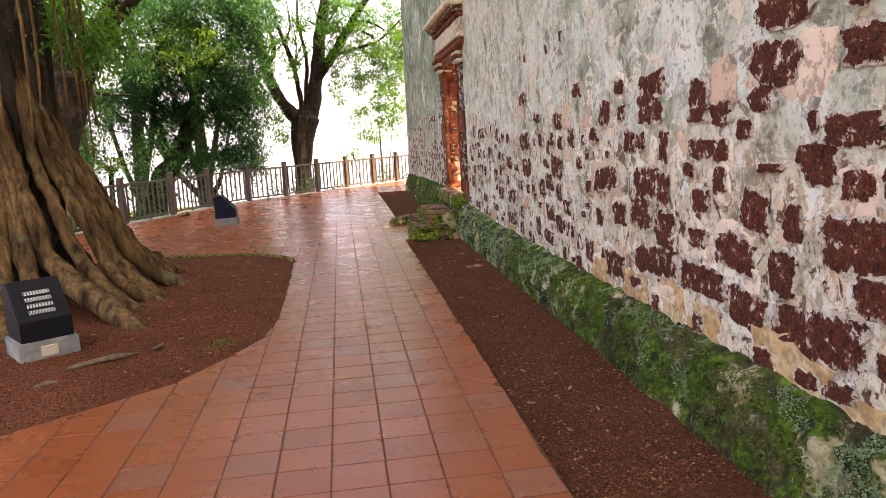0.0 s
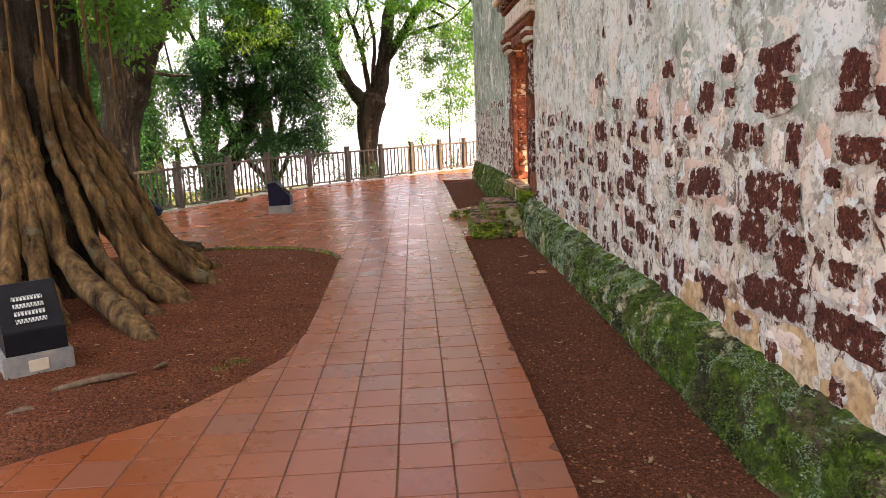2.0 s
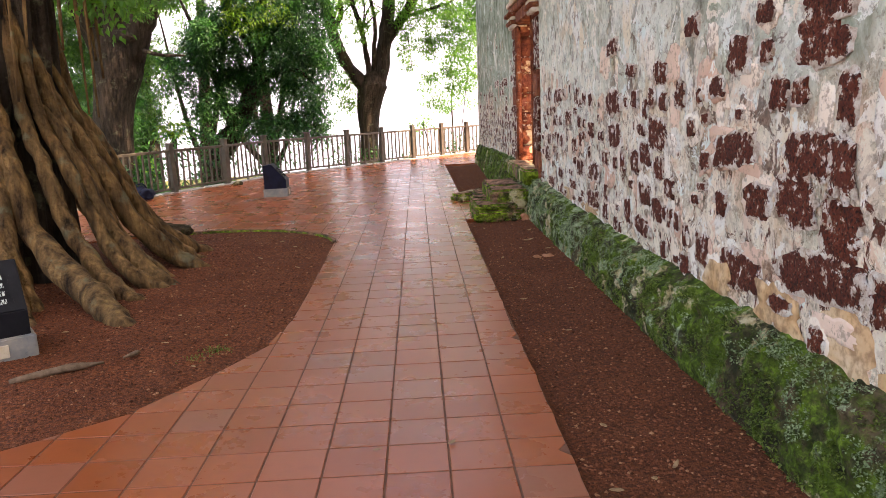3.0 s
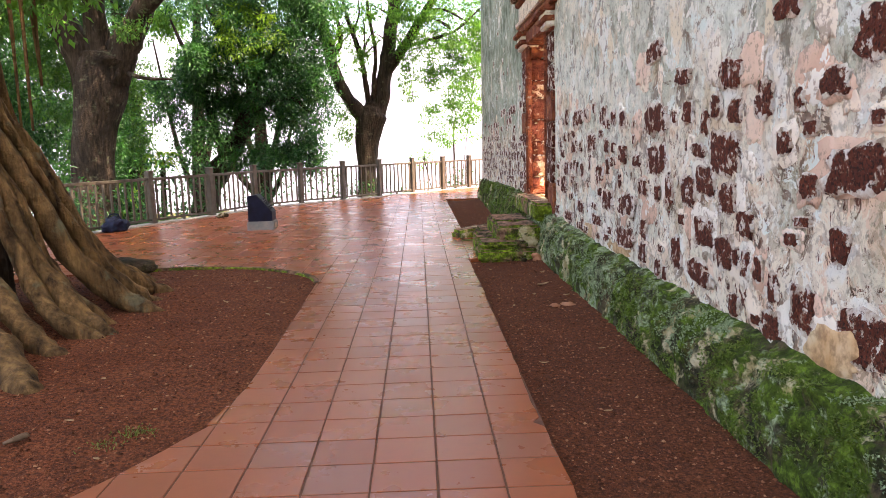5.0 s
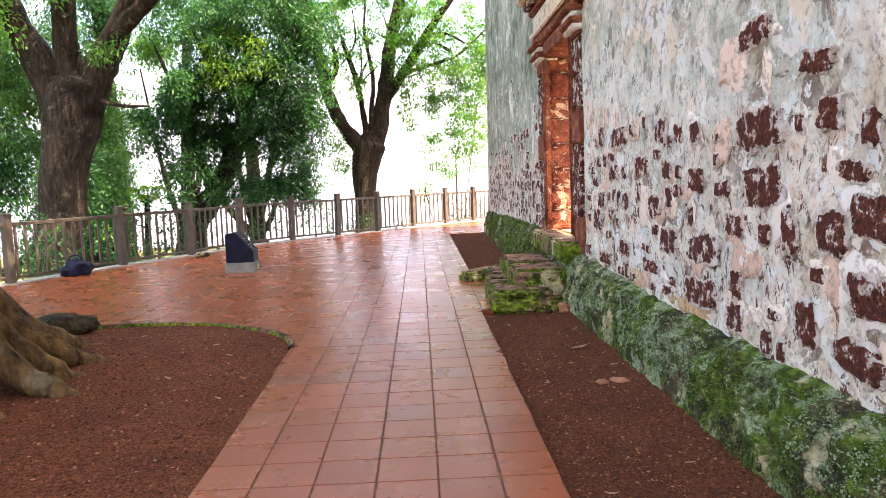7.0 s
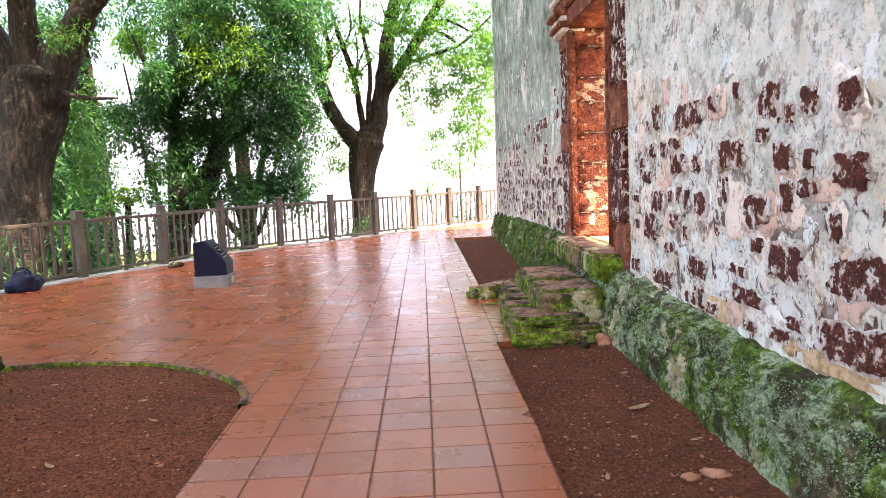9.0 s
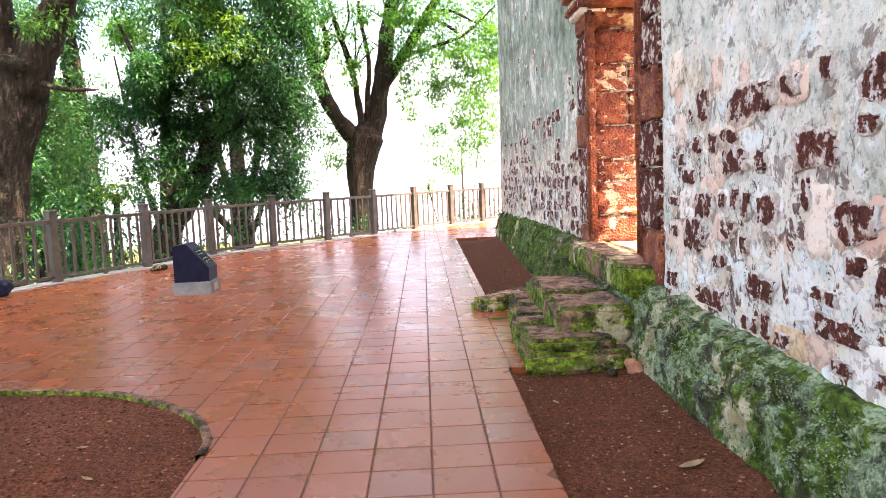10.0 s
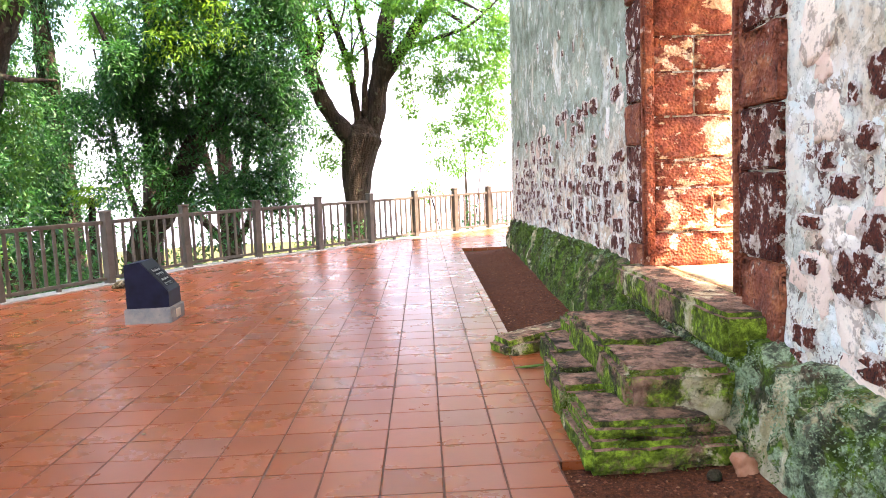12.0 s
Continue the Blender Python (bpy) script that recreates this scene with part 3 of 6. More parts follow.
def wall_block(V, F, y0, y1, z0, z1, step):
    ys = list(np.linspace(y0, y1, max(2, int((y1 - y0) / step))))
    zs = [z for z in np.arange(z0, min(z1, 4.2), step)] + ([] if z1 <= 4.2 else list(np.arange(4.3, z1, 0.3)))
    zs = zs + [z1] if z1 - zs[-1] > 0.02 else zs[:-1] + [z1]
    b, w, h = len(V), len(ys), len(zs)
    for z in zs:
        for y in ys:
            V.append((WALL_X + wall_relief(y, z), y - batter(y, z), z))
    for j in range(h - 1):
        for i in range(w - 1):
            a = b + j * w + i
            F.append((a, a + w, a + w + 1, a + 1))
    k = len(V)
    V.extend([(WALL_BACK, y0, z0), (WALL_BACK, y1 - batter(y1, z0), z0), (WALL_BACK, y1 - batter(y1, z1), z1), (WALL_BACK, y0, z1)])
    F.append((k, k + 1, k + 2, k + 3))
    F.append((k, *[b + i for i in range(w)], k + 1))
    F.append((k + 3, k + 2, *[b + (h - 1) * w + i for i in reversed(range(w))]))
    F.append((k, k + 3, *[b + j * w for j in reversed(range(h))]))
    F.append((k + 1, *[b + j * w + w - 1 for j in range(h)], k + 2))


def build_wall():
    V, F = [], []
    wall_block(V, F, -9.0, DOOR_Y0, 0.0, WALL_TOP, 0.06)
    wall_block(V, F, DOOR_Y1, WALL_END, 0.0, WALL_TOP, 0.07)
    wall_block(V, F, DOOR_Y0 + 0.001, DOOR_Y1 - 0.001, HEAD, WALL_TOP, 0.08)
    me = mesh("wall_south", V, F, PLASTER)
    me.polygons.foreach_set("use_smooth", [len(p.vertices) == 4 for p in me.polygons])
    return tagged(new("wall_south", me), "weathered lime-plastered laterite church wall with bare stones", "wall", kind="structure")


WALL = build_wall()


def stone_shape(seed, rim=26):
    """A flat, ragged stone face in (y, z), bulging towards -x."""
    g = random.Random(seed)
    V, F = [(-0.5, g.uniform(-0.1, 0.1), g.uniform(-0.1, 0.1))], []
    for ring, (s, x) in enumerate(((0.62, -0.42), (0.94, -0.3), (1.0, 0.6))):
        for i in range(rim):
            a = 2 * math.pi * i / rim + g.uniform(-0.08, 0.08)
            if ring == 0:
                V.append((x * g.uniform(0.8, 1.2), 0, 0))
            c, d = math.cos(a), math.sin(a)
            r = 0.5 * (abs(c) ** 3.4 + abs(d) ** 3.4) ** (-1 / 3.4) * (1 + 0.36 * noise.noise(Vector((c * 1.4, d * 1.4, seed * 3.3))) + 0.3 * noise.noise(Vector((c * 3.4, d * 3.4, seed * 1.3))) + 0.16 * noise.noise(Vector((c * 9, d * 9, seed * 2.1))) + g.uniform(-0.05, 0.05))
            p = (x * (g.uniform(0.8, 1.2) if ring < 2 else 1), c * r * s, d * r * s)
            if ring == 0:
                V[-1] = p
            else:
                V.append(p)
    F += [(0, 1 + (i + 1) % rim, 1 + i) for i in range(rim)]
    for q in (0, 1):
        for i in range(rim):
            j = (i + 1) % rim
            F.append((1 + q * rim + i, 1 + q * rim + j, 1 + (q + 1) * rim + j, 1 + (q + 1) * rim + i))
    return V, F


STONE_MESHES = [mesh("stone", *stone_shape(i), LATERITE, smooth=True) for i in range(40)]
COLLARS = ([], [])


def collar(y, z, w, h, seed, proud=0.012):
    V, F = stone_shape(seed)
    b = len(COLLARS[0])
    COLLARS[0].extend([(WALL_X + wall_relief(y, z) + x * 0.006 - proud * 0.15, y + a * w, z + c * h) for x, a, c in V])
    COLLARS[1].extend([tuple(b + i for i in f) for f in F])


def wall_stone(y, z, w, h, g, parent, tilt=6.0):
    ob = under(new("stone", g.choice(STONE_MESHES)), parent)
    ob.location = (WALL_X + wall_relief(y, z) - 0.01, y, z)
    ob.rotation_euler = (radians(g.uniform(-tilt, tilt)), 0, 0)
    ob.scale = (g.uniform(0.012, 0.02), w * g.choice((1, -1)), h * g.choice((1, -1)))
    return ob


# bare stones, stretch by stretch along the wall: place along it, height, width, height of the face
STONES_0 = ( (-0.74, 0.73, 0.27, 0.17), (-0.72, 1.48, 0.23, 0.21), (-0.71, 2.08, 0.16, 0.13), (-0.68, 1.74, 0.17, 0.14), (-0.55, 1.02, 0.23, 0.18), (-0.47, 2.06, 0.34, 0.17), (-0.43, 1.48, 0.2, 0.13), (-0.42, 1.23, 0.49, 0.23), (-0.41, 2.27, 0.15, 0.1), (-0.4, 1.72, 0.4, 0.15), (-0.17, 0.75, 0.67, 0.26), (-0.15, 1.56, 0.28, 0.22), (0.01, 1.27, 0.15, 0.18), (0.09, 1.01, 0.22, 0.21), (0.11, 2.29, 0.36, 0.14), (0.18, 2.06, 0.43, 0.2), (0.29, 1.88, 0.23, 0.12), (0.35, 1.29, 0.27, 0.22), (0.41, 0.74, 0.45, 0.23), (0.54, 1.03, 0.4, 0.2), (0.69, 1.81, 0.21, 0.13), (0.71, 1.61, 0.18, 0.13), (0.93, 1.3, 0.2, 0.15), (0.93, 1.62, 0.31, 0.12) )
STONES_1 = ( (0.94, 0.81, 0.56, 0.19), (0.94, 1.94, 0.23, 0.17), (0.95, 1.82, 0.23, 0.09), (1.43, 1.33, 0.19, 0.24), (1.44, 1.05, 0.29, 0.28), (1.44, 1.62, 0.15, 0.23), (1.57, 0.82, 0.61, 0.19), (1.62, 2.05, 0.4, 0.16), (1.68, 1.88, 0.41, 0.2), (1.7, 1.37, 0.42, 0.21), (1.82, 1.14, 0.33, 0.22), (2.02, 1.65, 0.16, 0.17), (2.18, 1.87, 0.15, 0.11), (2.2, 2.07, 0.17, 0.12), (2.23, 1.1, 0.3, 0.19), (2.39, 0.66, 0.54, 0.2), (2.5, 1.86, 0.27, 0.21), (2.54, 1.35, 0.56, 0.17), (2.98, 0.67, 0.23, 0.19), (3.21, 2.11, 0.23, 0.14), (3.41, 1.67, 0.18, 0.16), (3.76, 1.63, 0.16, 0.14), (3.82, 1.14, 0.21, 0.17), (3.83, 1.84, 0.28, 0.17) )
STONES_2 = ( (3.85, 0.83, 0.21, 0.19), (3.88, 1.41, 0.37, 0.23), (4.01, 1.67, 0.16, 0.15), (4.14, 1.23, 0.3, 0.18), (4.19, 0.91, 0.36, 0.16), (4.23, 0.63, 0.37, 0.14), (4.44, 1.15, 0.21, 0.2), (4.58, 1.9, 0.24, 0.1), (4.65, 0.7, 0.2, 0.18), (4.8, 1.13, 0.14, 0.22), (5.1, 1.34, 0.41, 0.2), (5.14, 1.64, 0.46, 0.22), (5.19, 2.13, 0.33, 0.13), (5.41, 1.12, 0.23, 0.11), (5.86, 0.94, 0.45, 0.18), (5.93, 0.65, 0.47, 0.16), (5.98, 1.37, 0.23, 0.14), (6.29, 1.68, 0.15, 0.11), (6.5, 0.93, 0.36, 0.18), (6.66, 1.72, 0.24, 0.2), (6.8, 1.18, 0.26, 0.16), (6.96, 0.7, 0.35, 0.11), (7.12, 1.47, 0.37, 0.17), (7.57, 1.19, 0.24, 0.16) )
STONES_3 = ( (7.65, 0.78, 0.29, 0.13), (7.77, 1.74, 0.46, 0.18), (7.95, 1.44, 0.28, 0.14), (8.26, 0.62, 0.54, 0.11), (8.36, 1.18, 0.27, 0.15), (8.4, 1.77, 0.18, 0.17), (8.54, 0.98, 0.35, 0.2) )


def build_stones():
    g = random.Random(11)
    done = []

    def free(y, z, w, h, gap=0.42):
        return all(abs(y - a) > (w + c) * gap or abs(z - b) > (h + d) * gap for a, b, c, d in done)

    for y, z, w, h in STONES_0 + STONES_1 + STONES_2 + STONES_3:
        done.append((y, z, w, h))
        wall_stone(y, z, w * 1.12, h * 1.14, g, WALL)
        if g.random() < 0.22:
            collar(y, z, w * g.uniform(1.3, 1.6), h * g.uniform(1.35, 1.8), g.randrange(999))
    # lower courses, smaller stones between the large ones
    tries = 0
    while len(done) < 180 and tries < 4000:
        tries += 1
        y = -1.6 + 10.6 * g.random() ** 1.6
        z = 0.52 + 1.3 * g.random() ** 1.5
        w, h = g.uniform(0.07, 0.24), g.uniform(0.06, 0.17)
        if free(y, z, w, h, 0.56):
            done.append((y, z, w, h))
            wall_stone(y, z, w, h, g, WALL)
            if g.random() < 0.3:
                collar(y, z, w * 1.5, h * 1.6, g.randrange(999))
    # courses of the far stretch
    for row in range(9):
        z = 0.78 + row * 0.165
        y = DOOR_Y1 + 0.62 + g.uniform(0, 0.2)
        while y < WALL_END - 0.9:
            w = g.uniform(0.16, 0.42)
            if g.random() < (0.78 if row < 5 else 0.4):
                wall_stone(y + w / 2, z + g.uniform(-0.05, 0.05), w * g.uniform(0.8, 1.2), g.uniform(0.09, 0.19), g, WALL, 9)
            y += w + g.uniform(0.02, 0.16)
    # scattered holes higher up
    for i in range(16):
        y, z = g.uniform(2.5, 19), g.uniform(2.3, 3.9)
        if not DOOR_Y0 - 0.8 < y < DOOR_Y1 + 0.8:
            wall_stone(y, z, g.uniform(0.06, 0.14), g.uniform(0.07, 0.13), g, WALL)
    # pale patches of repair mortar
    for i in range(130):
        y = g.uniform(-1.5, 19) if i % 3 else g.uniform(-1.5, 9)
        z = 0.66 + 1.5 * g.random() ** 1.4
        if DOOR_Y0 - 0.6 < y < DOOR_Y1 + 0.6:
            continue
        collar(y, z - 0.1, g.uniform(0.1, 0.36), g.uniform(0.1, 0.34), g.randrange(999))
    ob = under(new("mortar_patches", mesh("mortar_patches", *COLLARS, MORTAR, smooth=True)), WALL)
    tagged(ob, "pale pink and cream mortar patches", kind="stuff")
    # ochre render left along the foot of the wall
    COLLARS[0].clear(), COLLARS[1].clear()
    for y, z, w, h in ((-0.62, 0.5, 0.6, 0.14), (0.05, 0.6, 0.5, 0.2), (0.95, 0.6, 0.36, 0.22), (1.35, 0.62, 0.3, 0.26), (1.95, 0.62, 0.4, 0.16), (2.7, 0.6, 0.3, 0.14), (6.2, 0.6, 0.6, 0.1), (7.4, 0.62, 0.5, 0.1)):
        collar(y, z - 0.06, w * 1.3, h * 1.5, int(y * 100) % 97 + 3, 0.02)
    tagged(under(new("ochre_patches", mesh("ochre_patches", *COLLARS, OCHRE, smooth=True)), WALL), "flaking ochre render patches", kind="stuff")


# ---- plinth ----
def plinth_profile(y, s):
    """Point of the sloping, lumpy footing at y; s runs from the ground (0) to the wall (1)."""
    top = float(np.interp(y, (7.0, 8.5, 9.4, 10.4, 13.0, 20.0), (0.48, 0.56, 0.58, 0.66, 0.7, 0.58)))
    foot = float(np.interp(y, (7.0, 9.0, 12.0, 14.0, 19.0), (1.5, 1.5, 1.42, 1.46, 1.6)))
    lean = float(np.interp(y, (10.5, 12.5), (0.0, 1.0)))
    prof = []
    for u, v, w in ((0.0, -0.08, 0.0), (0.05, 0.14, 0.12), (0.12, 0.4, 0.3), (0.24, 0.62, 0.5), (0.44, 0.8, 0.7), (0.7, 0.92, 0.88), (1.15, 1.0, 1.15)):
        prof.append((foot + (WALL_X - foot) * (u + (w - u) * lean), v * top if v > 0 else -0.08))
    q = s * (len(prof) - 1)
    i = min(int(q), len(prof) - 2)
    f = q - i
    x, z = (prof[i][k] + (prof[i + 1][k] - prof[i][k]) * f for k in (0, 1))
    v = Vector((y, s * 0.8, 0))
    d = 0.035 * noise.noise(v * 1.7) + 0.04 * noise.noise(v * 4.3) + 0.04 * noise.noise(v * 9.7) + 0.02 * noise.noise(v * 26)
    fade = min(1, s * 5, (1 - s) * 4 + 0.2)
    return x - d * fade, y, z + d * 0.8 * fade


def build_plinth():
    ys = np.arange(-6, WALL_END + 0.22, 0.035)
    n = 28
    V = [plinth_profile(y, j / n) for y in ys for j in range(n + 1)]
    F = [(i * (n + 1) + j, (i + 1) * (n + 1) + j, (i + 1) * (n + 1) + j + 1, i * (n + 1) + j + 1) for i in range(len(ys) - 1) for j in range(n)]
    b = len(V)
    V += [(1.9, ys[-1], -0.08), (1.9, ys[-1], 0.67)]
    last = (len(ys) - 1) * (n + 1)
    F.append((b, b + 1, *[last + j for j in reversed(range(n + 1))]))
    plinth = tagged(new("plinth", mesh("plinth", V, F, MOSS, smooth=True)), "sloping stone wall footing covered in green moss", "wall footing", kind="structure")
    # moss and lichen tufts on it
    for name, m, n, cut in (("moss_tufts", MOSS_LEAF, 30000, 0), ("lichen_tufts", LICHEN_LEAF, 22000, 1)):
        g = random.Random(name)
        P = []
        while len(P) < n:
            y, s = -1.0 + 20.5 * g.random() ** 1.6, g.uniform(0.04, 0.9)
            k = noise.noise(Vector((y * 0.9, s * 1.2, 4))) + 0.6 * noise.noise(Vector((y * 3.3, s * 3, 9)))
            if (k > 0.08 and s < 0.8) if cut == 0 else (k < -0.12 and s > 0.25):
                P.append(plinth_profile(y, s))
        v = leaves(np.array(P), np.full(len(P), 0.008), 1, 0.022 if cut == 0 else 0.014, 0.011 if cut == 0 else 0.012, 0.0)
        tagged(crown(name, v, m, None), "tufts of moss and lichen on the wall footing", "moss", kind="stuff")


build_plinth()


# ---- doorway ----
def build_doorway():
    g = random.Random(5)
    door = tagged(new("doorway"), "old laterite stone doorway with pilasters and a cornice", "doorway", kind="")
    door.location = (WALL_X, (DOOR_Y0 + DOOR_Y1) / 2, SILL)
    inv = Matrix.Translation(door.location).inverted()

    def put(name, bm, m, label="", smooth=True):
        bm.transform(inv)
        return part(name, bm, m, door, label, smooth)

    # pilasters of stacked blocks, near and far
    for y0, y1, proud in ((9.14, 9.6, 0.035), (11.3, 11.76, 0.05)):
        z, k = 0.5, 0
        while z < 2.92:
            h = min(g.choice((0.34, 0.4, 0.46)), 2.96 - z)
            jut = g.uniform(-0.012, 0.012)
            put("jamb_block", bm_rough((WALL_X - proud - jut, y0 + g.uniform(0, 0.02), z + 0.006), (WALL_X + 0.2, y1 - g.uniform(0, 0.012), z + h - 0.006), 4, 0.018, 13, 0.01), BLOCK if k % 3 else JAMB)
            z, k = z + h, k + 1
    # slim roll moulding at the opening's edge
    for y in (9.615, 11.285):
        bm = bm_rough((WALL_X - 0.06, y - 0.035, 0.72), (WALL_X + 0.03, y + 0.035, 2.98), 4, 0.008, 6, 0.02)
        put("roll_moulding", bm, JAMB, "orange-washed roll moulding")
    # capitals
    for y in (9.38, 11.54):
        for i, (z, w) in enumerate(((2.95, 0.05), (3.01, 0.09), (3.08, 0.06), (3.14, 0.12))):
            put("capital_course", bm_rough((WALL_X - 0.06 - w, y - 0.24 - w * 0.5, z), (WALL_X + 0.15, y + 0.24 + w * 0.5, z + 0.068), 2, 0.008, 9, 0.012), JAMB if i % 2 else MORTAR)
    # architrave, frieze and cornice
    for z0, z1, out, m, n in ((3.21, 3.33, 0.08, JAMB, "architrave"), (3.33, 3.42, 0.12, MORTAR, "architrave"), (3.42, 3.66, 0.07, MORTAR, "frieze"), (3.66, 3.74, 0.12, JAMB, "cornice"), (3.74, 3.84, 0.2, BLOCK, "cornice"), (3.84, 3.95, 0.28, MORTAR, "cornice")):
        put(n, bm_rough((WALL_X - out, 8.98 - out * 0.5, z0 + 0.003), (WALL_X + 0.15, 11.92 + out * 0.5, z1), 5, 0.014, 5, 0.015), m)
    # lintel underside
    put("lintel", bm_rough((WALL_X - 0.05, 9.4, 2.99), (WALL_BACK - 0.05, 11.5, 3.2), 4, 0.015, 4, 0.02), JAMB, "dark stone lintel")
    # coursed reveals
    for y0, y1 in ((DOOR_Y1 - 0.03, DOOR_Y1 + 0.2), (DOOR_Y0 - 0.2, DOOR_Y0 + 0.03)):
        z, k = SILL - 0.02, 0
        while z < 2.97:
            h = min(g.choice((0.22, 0.27, 0.31, 0.34)), 3.0 - z)
            cut = g.choice((2.1, 2.25, 2.4, 2.6))
            for x0, x1 in ((WALL_X + 0.01, cut), (cut, WALL_BACK + 0.02)):
                put("reveal_block", bm_rough((x0 + 0.008, y0 + g.uniform(-0.012, 0.012), z + 0.008), (x1 - 0.008, y1, z + h - 0.008), 4, 0.016, 13, 0.012), REVEAL)
            z, k = z + h, k + 1
    # sill and inner floor
    put("sill", bm_rough((1.5, 9.3, 0.45), (1.86, 11.5, 0.685), 8, 0.02, 4, 0.03), STEPMOSS, "worn stone sill")
    put("inner_slab", bm_rough((1.87, DOOR_Y0 - 0.1, 0.5), (2.5, DOOR_Y1 + 0.1, 0.675), 5, 0.008, 4, 0.01), OCHRE, "cracked cement threshold")
    put("inner_slab", bm_rough((2.51, DOOR_Y0 - 0.1, 0.5), (3.3, DOOR_Y1 + 0.1, 0.67), 5, 0.008, 4, 0.01), OCHRE, "cracked cement threshold")


build_doorway()
# unseen end wall, added to keep the sun off the far fence
tagged(part("wall_west", bm_box((2.96, 18.4, 0.0), (13.5, 19.2, 11.9), 0.03), PLASTER, None), "unseen plastered end wall, added to shade the far fence", "wall", kind="structure")
# floor of the roofless nave behind the wall
tagged(part("nave_floor", bm_box((2.96, -9, 0.3), (13.5, 18.39, 0.6)), CONCRETE, None), "plain floor of the roofless nave", "floor", kind="structure")


# ---- steps ----
def block(name, lo, hi, m, label, category, cut=9, amount=0.03, scale=4.0, turn=(0, 0, 0), round_by=0.05):
    c = Vector([(a + b) / 2 for a, b in zip(lo, hi)])
    c.z = lo[2]
    bm = bm_rough(tuple(Vector(lo) - c), tuple(Vector(hi) - c), cut, amount, scale, round_by)
    ob = part(name, bm, m, None, smooth=True)
    ob.matrix_world = pose(*c, *turn)
    return tagged(ob, label, category)


def build_steps():
    st = tagged(new("stone_steps"), "two worn mossy stone steps up to the doorway", "steps")
    st.location = (1.1, 10.1, 0)
    inv = Matrix.Translation(st.location).inverted()
    g = random.Random(3)
    blocks = (((0.71, 9.04, -0.05), (1.5, 9.75, 0.12)), ((0.73, 9.07, 0.12), (1.36, 9.62, 0.215)), ((0.72, 9.76, -0.05), (1.2, 10.1, 0.2)), ((0.76, 10.11, -0.05), (1.2, 10.62, 0.205)), ((0.84, 10.63, -0.05), (1.25, 11.3, 0.2)),
              ((0.98, 9.3, 0.1), (1.56, 9.95, 0.4)), ((1.0, 9.96, 0.1), (1.56, 10.95, 0.41)), ((1.05, 10.96, 0.05), (1.56, 11.55, 0.3)))
    for lo, hi in blocks:
        bm = bm_rough(lo, hi, 7, 0.022, 6, 0.035)
        bm.transform(inv)
        part("step_stone", bm, STEPMOSS, st, smooth=True)
    P = []
    for lo, hi in blocks:
        for i in range(520):
            u, v = g.random(), g.random() ** 0.8
            front = g.random() < 0.6
            p = (lo[0] + (hi[0] - lo[0]) * u, lo[1] + 0.012, lo[2] + (hi[2] - lo[2]) * v) if front else (lo[0] + 0.012, lo[1] + (hi[1] - lo[1]) * u, lo[2] + (hi[2] - lo[2]) * v)
            if p[1] < 9.9 or g.random() < 0.3:
                if noise.noise(Vector(p) * 4) > -0.15:
                    P.append(p)
    tagged(crown("step_moss", leaves(np.array(P), np.full(len(P), 0.008), 1, 0.022, 0.012, 0.1), MOSS_LEAF, None), "moss growing on the sides of the steps", "moss", kind="stuff")
    block("fallen_slab", (0.5, 11.42, -0.03), (1.25, 11.78, 0.15), STEPMOSS, "mossy kerb stone lying at the steps", "stone", 7, 0.02, 5, (0, -6, 22))


build_steps()


